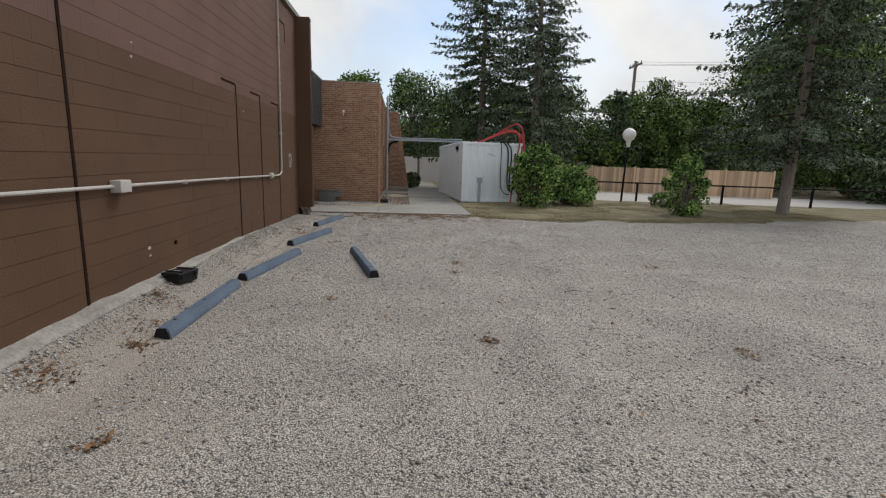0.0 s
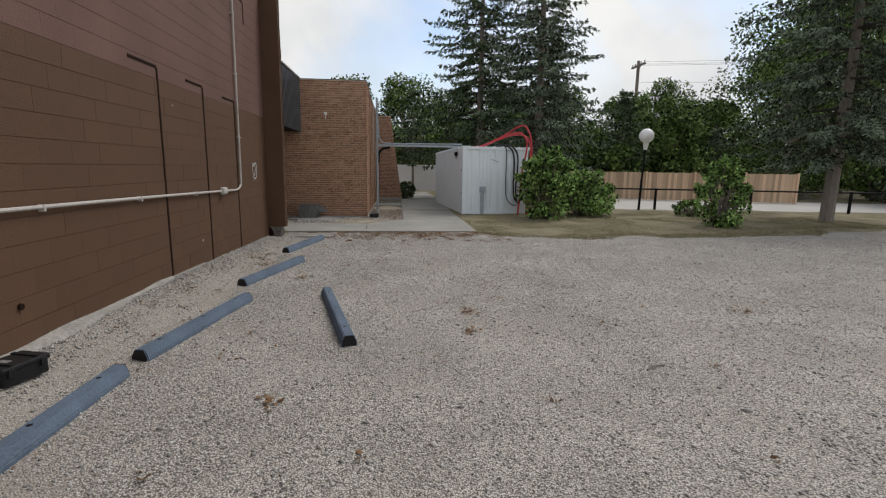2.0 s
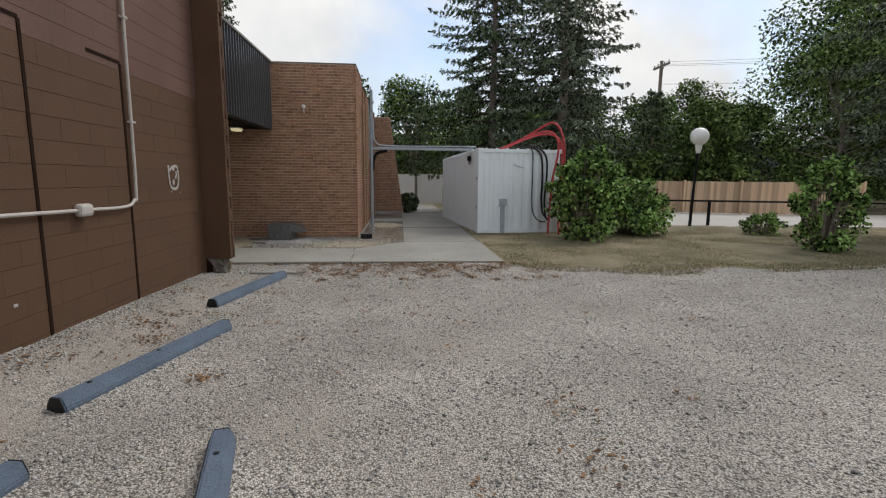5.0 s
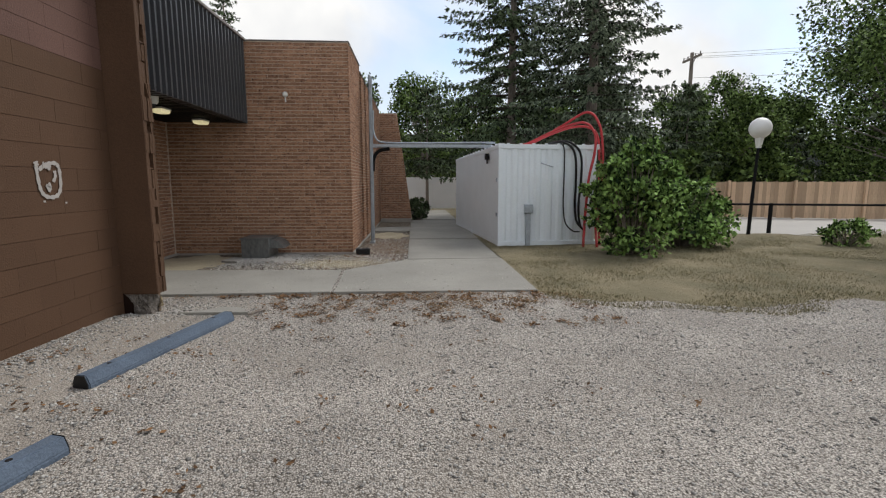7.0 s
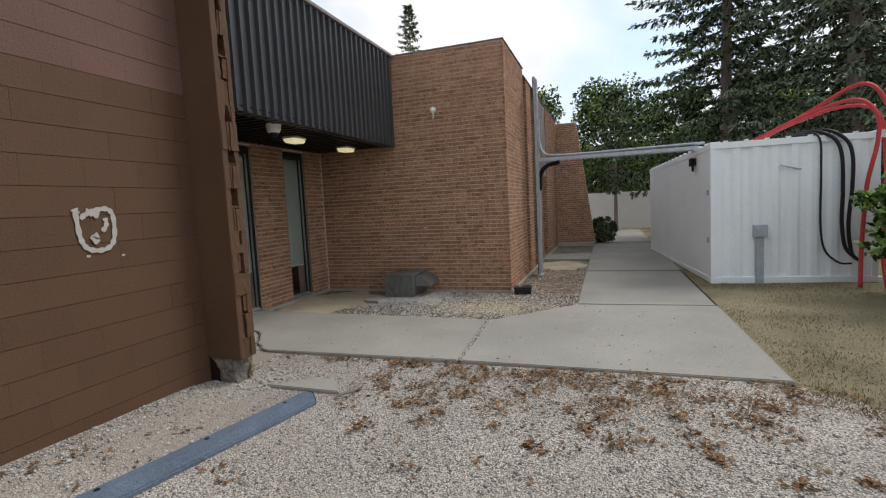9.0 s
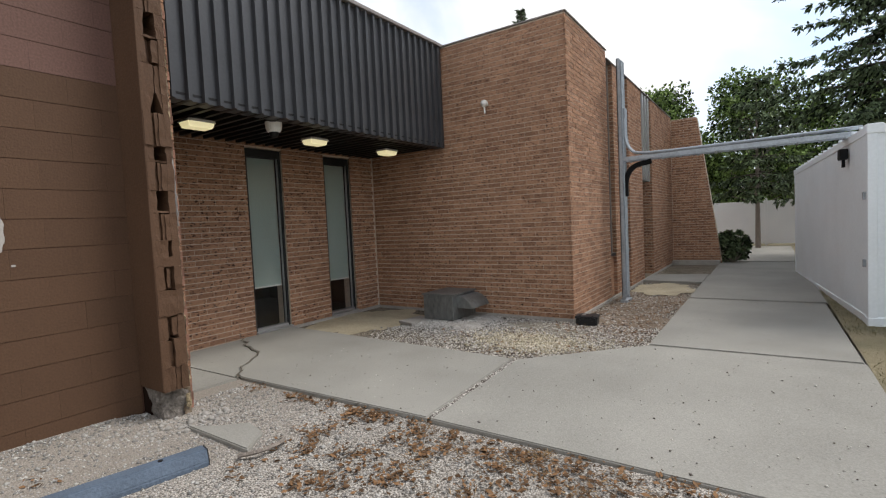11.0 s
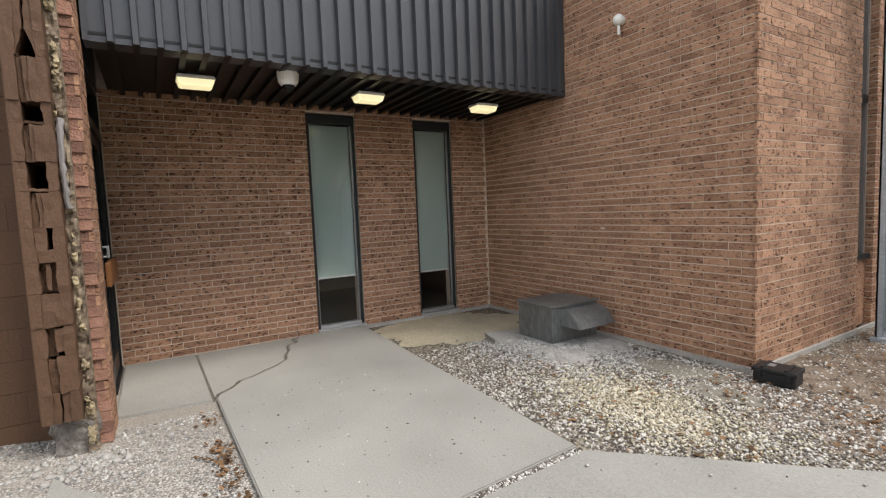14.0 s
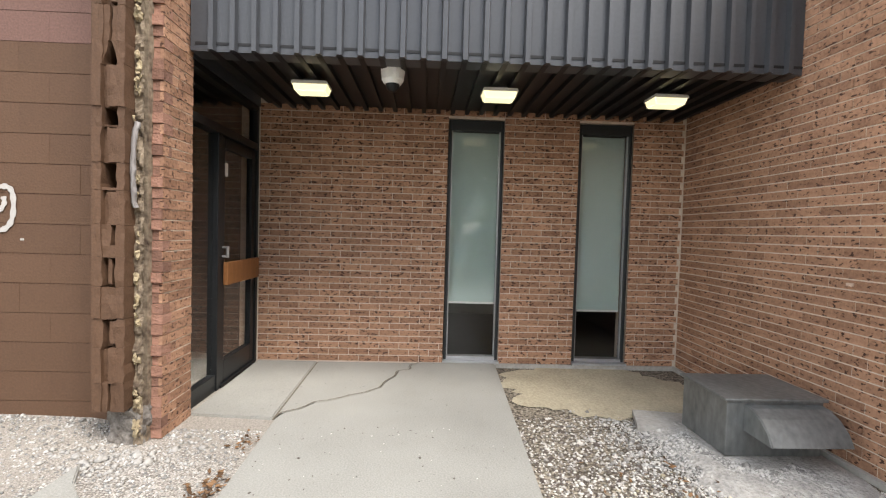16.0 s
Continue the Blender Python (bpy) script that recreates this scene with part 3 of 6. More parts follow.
def slit_window(name, y0, y1, z0, z1, blind_z):
    w = empty(name, (-4.72, (y0 + y1) / 2, z0), "tall slit window with a pale green roller blind partly lowered", "window", kind="structure")
    f, x0, x1 = 0.03, -4.84, -4.735
    bits = {"jamb": [(x0, y0, z0, x1, y0 + f, z1), (x0, y1 - f, z0, x1, y1, z1)], "head": [(x0, y0 + f, z1 - 0.11, x1, y1 - f, z1)], "sill": [(x0, y0 + f, z0, x1, y1 - f, z0 + 0.045)]}
    for n, l in bits.items():
        for b in l:
            part(n, local(box(*b, bevel=0.004), w), M_SILL if n == "sill" else M_WFRAME, w)
    part("sill_flashing", local(box(-4.74, y0 - 0.01, z0 - 0.02, -4.665, y1 + 0.01, z0 + 0.012, bevel=0.004), w), M_SILL, w, "dull silver sill flashing")
    for a, b in ((y0 + f, y0 + f + 0.014), (y1 - f - 0.014, y1 - f)):
        part("bead", local(box(-4.795, a, z0 + 0.045, -4.765, b, z1 - 0.11), w), M_SILL, w)
    g = part("pane", local(box(-4.786, y0 + f, z0 + 0.045, -4.780, y1 - f, z1 - 0.11), w), M_GLASS, w)
    g.visible_shadow = False
    bl = part("blind", local(box(-4.832, y0 + f + 0.012, blind_z, -4.829, y1 - f - 0.012, z1 - 0.115), w), M_BLIND, w)
    part("hem_bar", local(box(-4.837, y0 + f + 0.012, blind_z - 0.022, -4.824, y1 - f - 0.012, blind_z, bevel=0.003), w), M_WHITE, bl)
    return w


slit_window("window_1", 16.07, 16.655, 0.03, 2.61, 0.66)
slit_window("window_2", 17.47, 18.045, 0.03, 2.61, 0.60)
# Box rooms added behind the glass; their colour carries the indoor dimness.
room = tagged(mesh_ob("wall_interior", boxes([(-8.0, 13.9, 0.0, -7.9, 18.6, 2.75), (-8.0, 18.6, 0.0, -4.9, 18.7, 2.75), (-8, 13.7, 2.75, -5.0, 18.7, 2.85), (-8, 13.7, -0.1, -5.0, 18.7, 0.0), (-8, 13.7, 0, -5.0, 13.9, 2.75)]), M_INTERIOR), "plain box room behind the slit windows, near-black for dimness", "wall", kind="structure")
vest = tagged(mesh_ob("wall_vestibule", boxes([(-4.9, 11.4, 0.0, -4.75, 13.9, 2.75), (-3.32, 11.4, 0, -3.225, 14.0, 2.75), (-4.75, 11.3, 0, -3.32, 11.4, 2.75), (-4.9, 11.3, 2.75, -3.2, 14.05, 2.8), (-4.9, 11.3, -0.1, -3.2, 14.05, 0.0)]), M_INTERIOR), "box entrance hall behind the glass door, near-black for dimness", "wall", kind="structure")

door = empty("door_1", (-4.2, 14.05, 0.02), "dark glazed aluminium entrance door with side light and transom", "door", kind="structure")
for n, b in (("jamb", (-4.705, 14.0, 0.0, -4.65, 14.09, 2.66)), ("jamb", (-3.25, 14.0, 0.0, -3.195, 14.09, 2.66)), ("mullion", (-3.80, 14.0, 0.0, -3.73, 14.09, 2.20)), ("transom_bar", (-4.65, 13.99, 2.20, -3.25, 14.10, 2.27)), ("head", (-4.65, 14.0, 2.61, -3.25, 14.09, 2.66)), ("bottom_rail", (-3.73, 14.01, 0.0, -3.25, 14.08, 0.14)), ("threshold", (-4.65, 14.0, 0.0, -3.80, 14.1, 0.025))):
    part(n, local(box(*b, bevel=0.004), door), M_FRAME, door)
for b in ((-3.73, 14.04, 0.14, -3.25, 14.046, 2.20), (-4.65, 14.04, 2.27, -3.25, 14.046, 2.61)):
    g = part("pane", local(box(*b), door), M_GLASS, door)
    g.visible_shadow = False
leaf_items = [(-4.64, 14.015, 0.03, -4.55, 14.075, 2.19), (-3.90, 14.015, 0.03, -3.81, 14.075, 2.19), (-4.55, 14.015, 2.10, -3.90, 14.075, 2.19), (-4.55, 14.015, 0.03, -3.90, 14.075, 0.22)]
leaf = part("leaf", local(boxes(leaf_items, 0.004), door), M_FRAME, door)
g = part("pane", local(box(-4.55, 14.04, 0.22, -3.90, 14.046, 2.10), door), M_GLASS, leaf)
g.visible_shadow = False
part("push_plate", local(box(-4.63, 14.09, 0.90, -3.84, 14.13, 1.10, bevel=0.006), door), M_DOORWOOD, leaf, "varnished brown wooden plate")
for x in (-4.5, -3.97):
    part("standoff", local(cyl(bmesh.new(), (x, 14.07, 1.0), (x, 14.095, 1.0), 0.02), door), M_SILL, leaf)
bm = cyl(bmesh.new(), (-3.86, 14.12, 1.14), (-3.86, 14.12, 1.24), 0.012)
cyl(bm, (-3.86, 14.07, 1.15), (-3.86, 14.125, 1.15), 0.009)
cyl(bm, (-3.86, 14.07, 1.23), (-3.86, 14.125, 1.23), 0.009)
part("handle", local(bm, door), M_SILL, leaf, "small silver pull handle")
part("notice", local(box(-4.02, 14.047, 1.86, -3.93, 14.05, 1.98), door), M_WHITE, leaf, "small white paper notice")


# ---- wing wall side: slit windows, rack, end wall ----
def side_window(name, y0, y1):
    w = empty(name, (-1.2, y0, 0.75), "narrow dark slit window between brick piers", "window", kind="structure")
    part("spandrel", local(box(-1.28, y0, 0.0, -1.12, y1, 0.72, bevel=0.004), w), M_BRICK, w, "red brick infill below the sill")
    part("sill", local(box(-1.3, y0, 0.72, -1.08, y1, 0.77, bevel=0.005), w), M_FRAME, w)
    for a, b in ((y0, y0 + 0.04), (y1 - 0.04, y1)):
        part("jamb", local(box(-1.25, a, 0.77, -1.14, b, 4.1), w), M_TRIM, w)
    part("rail", local(box(-1.25, y0 + 0.04, 2.35, -1.12, y1 - 0.04, 2.43), w), M_FRAME, w)
    g = part("pane", local(box(-1.205, y0 + 0.04, 0.77, -1.199, y1 - 0.04, 2.35), w), M_GLASS, w)
    part("upper_panel", local(box(-1.21, y0 + 0.04, 2.43, -1.19, y1 - 0.04, 4.1), w), M_FRAME, w)


side_window("window_3", 20.6, 21.0)
side_window("window_4", 21.6, 22.1)
rec = empty("door_2", (-1.25, 23.7, 0), "recessed side entrance under a ribbed grey metal panel", "door", kind="structure")
part("leaf", local(box(-1.745, 23.34, 0.02, -1.71, 24.3, 2.3, bevel=0.004), rec), M_FRAME, rec)
for i in range(7):
    part("rib", local(box(-1.27, 23.32 + i * 0.146, 2.2, -1.10 + 0.035 * (i % 2), 23.455 + i * 0.146, 4.1), rec), M_SILL, rec)
# battered end wall of the wing
bm = bmesh.new()
pts = [(-1.06, 0.0), (0.16, 0.0), (-0.40, 4.08), (-1.06, 4.08)]
a = [bm.verts.new((x, 27.212, z - 0.02)) for x, z in pts]
b = [bm.verts.new((x, 27.55, z - 0.02)) for x, z in pts]
bm.faces.new(a[::-1]); bm.faces.new(b)
for i in range(4):
    bm.faces.new((a[i], a[(i + 1) % 4], b[(i + 1) % 4], b[i]))
bmesh.ops.recalc_face_normals(bm, faces=bm.faces[:])
wall_batter = tagged(mesh_ob("wall_batter", bm, M_MORTAR), "brick end wall with a sloping outer edge", "wall", kind="structure")
tagged(mesh_ob("wall_batter_step", box(-1.04, 26.85, -0.05, 0.13, 27.19, 0.09, bevel=0.01), M_CONC_OLD), "low concrete step at the end wall", "step", kind="structure")
tagged(mesh_ob("wall_wing_back", box(-12, 27.6, -0.2, -1.2, 30.0, 4.0), M_BRICK_J), "plain brick rear part of the wing", "wall", kind="structure")

rack = empty("cable_rack", (-0.78, 20.45, 0), "galvanised steel cable rack with conduits bridging to the container", "cable rack")
rk = lambda bm: local(bm, rack)
for y in (20.36, 20.62):
    part("upright", rk(boxes([(-0.83, y, 0, -0.815, y + 0.045, 4.0), (-0.83, y, 0, -0.775, y + 0.006, 4.0), (-0.83, y + 0.039, 0, -0.775, y + 0.045, 4.0)])), M_GALV, rack)
for i in range(12):
    part("rung", rk(box(-0.83, 20.405, 0.25 + i * 0.34, -0.80, 20.62, 0.28 + i * 0.34)), M_GALV, rack)
for y in (20.44, 20.50, 20.56):
    part("conduit", rk(tube(spline([(-0.77, y, 0.1), (-0.77, y, 2.0), (-0.77, y, 3.98)], 4), 0.016)), M_GALV, rack)
for y in (20.38, 20.62):
    a, b = Vector((-0.78, y, 2.33)), Vector((2.16, y + 0.12, 2.37))
    part("tray_rail", rk(boxes([(a.x, y, 2.33, b.x, y + 0.02, 2.395)])), M_GALV, rack)
for i in range(12):
    part("tray_rung", rk(box(-0.7 + i * 0.25, 20.40, 2.315, -0.67 + i * 0.25, 20.62, 2.33)), M_GALV, rack)
for y in (20.45, 20.55):
    part("conduit", rk(tube(spline([(-0.74, y, 3.2), (-0.74, y, 2.75), (-0.66, y, 2.52), (-0.45, y, 2.44), (0.4, y, 2.43), (2.25, y, 2.45)], 6), 0.022)), M_GALV, rack, "bright bent conduit")
part("elbow", rk(tube(spline([(-0.76, 20.5, 1.75), (-0.74, 20.5, 2.05), (-0.62, 20.5, 2.23), (-0.35, 20.5, 2.30)], 6), 0.045)), M_BLACK, rack, "dark elbow bracket")
part("foot", rk(box(-0.86, 20.33, -0.03, -0.74, 20.68, 0.02, bevel=0.004)), M_GALV, rack)

sconce = empty("wall_fixture", (-2.32, 18.6, 3.2), "small white floodlight stub on the brick wall", "lamp")
bm = bmesh.new()
bmesh.ops.create_uvsphere(bm, u_segments=14, v_segments=9, radius=0.055, matrix=Matrix.Translation((0, -0.05, 0.02)))
part("head", bm, M_WHITE, sconce, smooth=True)
part("stem", cyl(bmesh.new(), (0, -0.05, -0.02), (0.01, -0.06, -0.13), 0.014), M_WHITE, sconce)
part("plate", cyl(bmesh.new(), (0, 0.0, 0.02), (0, -0.02, 0.02), 0.045), M_WHITE, sconce)

hood = empty("ventilation_hood", (-2.83, 18.13, 0.03), "weathered grey sheet-metal ventilation box with a flared hood", "vent")
hd = lambda bm: local(bm, hood)
part("body", hd(box(-3.09, 17.81, 0.03, -2.57, 18.45, 0.39, bevel=0.006)), M_HOOD, hood)
part("lid", hd(box(-3.11, 17.79, 0.39, -2.55, 18.47, 0.41, bevel=0.006)), M_HOOD, hood)
bm = bmesh.new()
arc = [(-2.568, 0.37), (-2.50, 0.365), (-2.42, 0.33), (-2.35, 0.27), (-2.31, 0.20)]
for y0, y1 in ((17.93, 18.43),):
    top = [[bm.verts.new((x, y, z)) for x, z in arc] for y in (y0, y1)]
    for i in range(len(arc) - 1):
        bm.faces.new((top[0][i], top[0][i + 1], top[1][i + 1], top[1][i]))
    for s, y in ((0, y0), (1, y1)):
        c = bm.verts.new((-2.568, y, 0.20))
        bm.faces.new([c] + top[s] if s else [c] + top[s])
bm.normal_update()
bmesh.ops.solidify(bm, geom=bm.faces[:], thickness=0.006)
bmesh.ops.recalc_face_normals(bm, faces=bm.faces[:])
part("flap", hd(bm), M_HOOD, hood, "flared sheet-metal outlet flap")
M_PAD = mat("crumbled pale concrete", (0.37, 0.352, 0.325), 0.95, 0.4, 9, 1.0, 45)
pv, pf = [], []
for j in range(15):
    for i in range(64):
        a = 2 * math.pi * i / 64
        ca, sa = math.cos(a), math.sin(a)
        edge = 1 / max(abs(ca) / 0.62, abs(sa) / (0.56 if sa < 0 else 0.55)) * (1 + 0.10 * noise.noise((3 * ca, 3 * sa, 2)) + 0.06 * noise.noise((9 * ca, 9 * sa, 4)))
        edge = min(edge, 0.72)
        k = j / 14
        x, y = -2.68 + ca * edge * k, 18.04 + sa * edge * k
        pv.append((x, min(y, 18.585), 0.026 - 0.06 * max(0.0, (k - 0.62) / 0.38) ** 2 + 0.02 * noise.noise((x * 7, y * 7, 1)) * min(1.0, k * 1.4)))
for j in range(14):
    for i in range(64):
        k = (i + 1) % 64
        pf.append((j * 64 + i, (j + 1) * 64 + i, (j + 1) * 64 + k, j * 64 + k))
tagged(raw("concrete_pad", pv, pf, M_PAD), "rough crumbling concrete pad under the ventilation box", "concrete pad")
tagged(mesh_ob("concrete_sill", prism([(-3.38, 17.56), (-3.06, 17.46), (-3.0, 17.9), (-3.30, 18.0)], -0.05, 0.024), M_CONC_OLD), "flat grey concrete strip at the pad's corner", "concrete strip")


def bait_box(x, y, z, turn, k):
    o = empty("bait_box", (x, y, z), "black plastic bait box with a ribbed lid against the wall", "box", "bait boxes")
    part("body", box(-0.14, -0.10, 0, 0.14, 0.10, 0.09, bevel=0.012), M_PLASTIC, o)
    part("lid", box(-0.15, -0.11, 0.09, 0.15, 0.11, 0.125, bevel=0.01), M_PLASTIC, o)
    part("label_plate", box(-0.09, -0.02, 0.1255, -0.02, 0.05, 0.128), M_SILL, o, "small pale label")
    for q in (-0.08, 0.08):
        part("rib", box(q - 0.012, -0.10, 0.125, q + 0.012, 0.10, 0.134), M_PLASTIC, o)
    for q in (-0.1, 0.1):
        part("latch", box(q - 0.02, -0.118, 0.06, q + 0.02, -0.10, 0.11, bevel=0.003), M_PLASTIC, o)
    o.matrix_basis = pose(x, y, z, 0, 0, turn) @ Matrix.Diagonal((k, k, k, 1))


bait_box(-0.84, 18.50, -0.02, 8, 1.0)
bait_box(-2.74, 6.15, 0.135, 75, 1.1)


# ---- wall fittings on the block wall ----
def joint(items):
    for b in items:
        part("control_joint", box(*b), M_DARK, wall_block)


XF = WALL_X
joint([(XF - 0.02, y - 0.018, z0, XF + 0.006, y + 0.018, z1) for y, z0, z1 in ((4.86, 0.2, 5.1), (9.09, 0.14, 2.75), (10.47, 0.12, 2.735), (11.86, 0.1, 2.70), (12.68, 4.22, 4.6))])
joint([(XF - 0.02, a, z - 0.016, XF + 0.0055, b, z + 0.016) for a, b, z in ((8.46, 9.09, 2.76), (9.9, 10.47, 2.745), (11.3, 11.86, 2.71), (12.1, 12.68, 4.6))])

conduit = empty("conduit_run", (-2.93, 8, 1.25), "pale conduit with junction boxes strapped along the block wall", "conduit")
cd = lambda bm: local(bm, conduit)
part("pipe", cd(tube(spline([(-2.935, -4, 1.40), (-2.935, 2, 1.335), (-2.935, 5.4, 1.285), (-2.935, 8, 1.245), (-2.935, 10.9, 1.19), (-2.935, 11.65, 1.18), (-2.935, 11.86, 1.24), (-2.935, 11.92, 1.42), (-2.935, 11.94, 3.0), (-2.935, 11.98, 5.1)], 8), 0.017)), M_CONDUIT, conduit)
part("junction_box", cd(box(-2.965, 5.33, 1.225, -2.86, 5.52, 1.345, bevel=0.008)), M_CONDUIT, conduit, "grey junction box")
part("junction_box", cd(box(-2.965, 10.88, 1.13, -2.88, 11.06, 1.25, bevel=0.03)), M_CONDUIT, conduit, "small rounded junction box")
for y in (2.2, 3.9, 6.9, 8.4, 9.9):
    z = 1.285 - (y - 5.4) * 0.0165
    part("strap", cd(boxes([(-2.968, y - 0.012, z - 0.035, -2.915, y + 0.012, z + 0.022)], 0.004)), M_CONDUIT, conduit)
for z in (2.1, 3.2, 4.2):
    part("strap", cd(boxes([(-2.968, 11.91, z - 0.012, -2.913, 11.99, z + 0.012)], 0.004)), M_CONDUIT, conduit)

mark = empty("painted_mark", (-2.966, 12.91, 1.5), "white spray-painted scrawl on the brown block wall", "graffiti")


def stroke(pts, w, lift=0.004):
    c = spline([(0, a, b) for a, b in pts], 5)
    bm = bmesh.new()
    prev = None
    for i, p in enumerate(c):
        d = (c[min(i + 1, len(c) - 1)] - c[max(i - 1, 0)]).normalized()
        nrm = Vector((0, -d.z, d.y)) * (w / 2 * (1 + 0.25 * math.sin(i * 1.7)))
        q = [bm.verts.new(p + nrm + Vector((lift, 0, 0))), bm.verts.new(p - nrm + Vector((lift, 0, 0)))]
        if prev:
            bm.faces.new((prev[0], prev[1], q[1], q[0]))
        prev = q
    bm.normal_update()
    bmesh.ops.solidify(bm, geom=bm.faces[:], thickness=0.002)
    return part("stroke", bm, M_SPRAY, mark)


stroke([(-0.132, 0.13), (-0.121, -0.017), (-0.101, -0.098), (-0.054, -0.144), (0.034, -0.154), (0.101, -0.124), (0.135, -0.044), (0.135, 0.09), (0.101, 0.143), (0.027, 0.14), (-0.054, 0.116), (-0.101, 0.079)], 0.034)
stroke([(-0.06, 0.125), (-0.02, 0.12), (0.03, 0.10)], 0.05, 0.0065)
stroke([(-0.138, 0.152), (-0.126, 0.115)], 0.045, 0.0075)
stroke([(0.074, 0.079), (0.078, 0.029), (0.045, -0.02)], 0.032, 0.005)
stroke([(0.013, -0.044), (-0.024, -0.062), (0.007, -0.097)], 0.045, 0.0055)

# flaked spots in the paint and an old bolt
for y, z, w in ((5.97, 0.565, 0.03), (5.975, 0.48, 0.02), (5.92, 2.585, 0.02), (5.945, 2.727, 0.016), (9.44, 2.356, 0.014), (10.12, 0.5, 0.02), (12.84, 1.31, 0.014), (13.10, 1.29, 0.012)):
    part("paint_flake", box(WALL_X - 0.002, y - w, z - w * 0.6, WALL_X + 0.003, y + w, z + w * 0.6, bevel=0.0015), M_SPRAY, wall_block, "pale flaked spot in the paint")
part("bolt", cyl(bmesh.new(), (WALL_X - 0.01, 6.58, 0.526), (WALL_X + 0.02, 6.58, 0.526), 0.026, seg=8), M_DARK, wall_block, "rusty bolt stub")

# footing ledge at the wall's foot, worn and broken towards the entrance
fv = bmesh.new()
rows = []
for i in range(0, 122):
    y = -5 + i * 0.125
    brk = 1.0 if y < 6.3 else max(0.08, 1 - (y - 6.3) * 0.3 + 0.8 * noise.noise((y * 1.3, 2, 9)))
    wdt = (0.15 + 0.035 * noise.noise((y * 2.3, 0, 1)) + 0.02 * noise.noise((y * 9, 3, 1))) * brk
    top = ground_z(-2.9, y) + (0.035 + 0.03 * noise.noise((y * 1.9, 5, 0))) * brk - 0.01
    rows.append([fv.verts.new((-2.975, y, top + 0.02)), fv.verts.new((-2.97 + wdt * 0.8, y, top)), fv.verts.new((-2.97 + wdt, y, top - 0.04)), fv.verts.new((-2.96 + wdt, y, -0.1))])
for r0, r1 in zip(rows, rows[1:]):
    for k in range(3):
        fv.faces.new((r0[k], r0[k + 1], r1[k + 1], r1[k]))
bmesh.ops.recalc_face_normals(fv, faces=fv.faces[:])
tagged(mesh_ob("trim_footing", fv, M_FOOTING), "worn pale concrete footing ledge along the block wall", "footing", kind="structure")


# ---- parking stops ----
def parking_stop(a, b, label):
    a, b = Vector((*a, 0)), Vector((*b, 0))
    L = (b - a).length
    o = empty("parking_stop", (a + b) / 2, label, "parking stop", "rubber parking stops")
    w, h = 0.075, 0.10
    prof = [(-w, -0.03), (w, -0.03), (w, 0.03), (0.045, h), (-0.045, h), (-w, 0.03)]
    bm = extrude_profile(prof, L, "x")
    bmesh.ops.translate(bm, verts=bm.verts[:], vec=(-L / 2, 0, 0))
    bmesh.ops.bevel(bm, geom=[e for e in bm.edges], offset=0.008, segments=2, affect="EDGES")
    part("bar", bm, M_STOP, o)
    for x in (-0.36 * L, 0, 0.36 * L):
        part("bolt_hole", cyl(bmesh.new(), (x, 0, h - 0.01), (x, 0, h + 0.003), 0.016, seg=10), M_PLASTIC, o)
    for s in (-1, 1):
        pr = [(u * 0.86, 0.012 + z * 0.86) for u, z in prof]
        bm = extrude_profile(pr, 0.004, "x")
        bmesh.ops.translate(bm, verts=bm.verts[:], vec=(s * L / 2 - (0.004 if s < 0 else 0) + s * 0.002, 0, 0))
        part("end_cap", bm, M_PLASTIC, o)
    d = b - a
    z = (gravel_z(a.x, a.y) + gravel_z(b.x, b.y)) / 2
    o.matrix_basis = pose(*((a + b) / 2).xy, z, 0, 0, math.degrees(math.atan2(d.y, d.x)))


for a, b in (((-2.27, 4.68), (-2.235, 6.47)), ((-2.24, 6.77), (-1.92, 8.62)), ((-2.20, 9.33), (-1.74, 11.06)), ((-2.19, 11.92), (-1.79, 13.66))):
    parking_stop(a, b, "faded blue-grey rubber parking stop lying on gravel by the wall")
parking_stop((-0.54, 7.03), (-1.0, 8.87), "faded grey rubber parking stop lying askew on the gravel")


# ---- container ----
CW, CL, CH = 2.36, 5.9, 2.36
cont = empty("shipping_container", (2.17, 19.42, 0), "white painted corrugated steel shipping container on the lawn", "container")


def corrugated(length, height, along, n, depth):
    prof = []
    p = length / n
    for i in range(n):
        for f, d in ((0.0, 0), (0.30, 0), (0.5, -depth), (0.80, -depth)):
            prof.append(((i + f) * p, d))
    prof.append((length, 0))
    bm = bmesh.new()
    rows_ = []
    for u, d in prof:
        q = (u, -d) if along == "x" else (-d, u)
        rows_.append((bm.verts.new((*q, 0)), bm.verts.new((*q, height))))
    for r0, r1 in zip(rows_, rows_[1:]):
        bm.faces.new((r0[0], r1[0], r1[1], r0[1]))
    bm.normal_update()
    bmesh.ops.solidify(bm, geom=bm.faces[:], thickness=0.004)
    bmesh.ops.recalc_face_normals(bm, faces=bm.faces[:])
    return bm


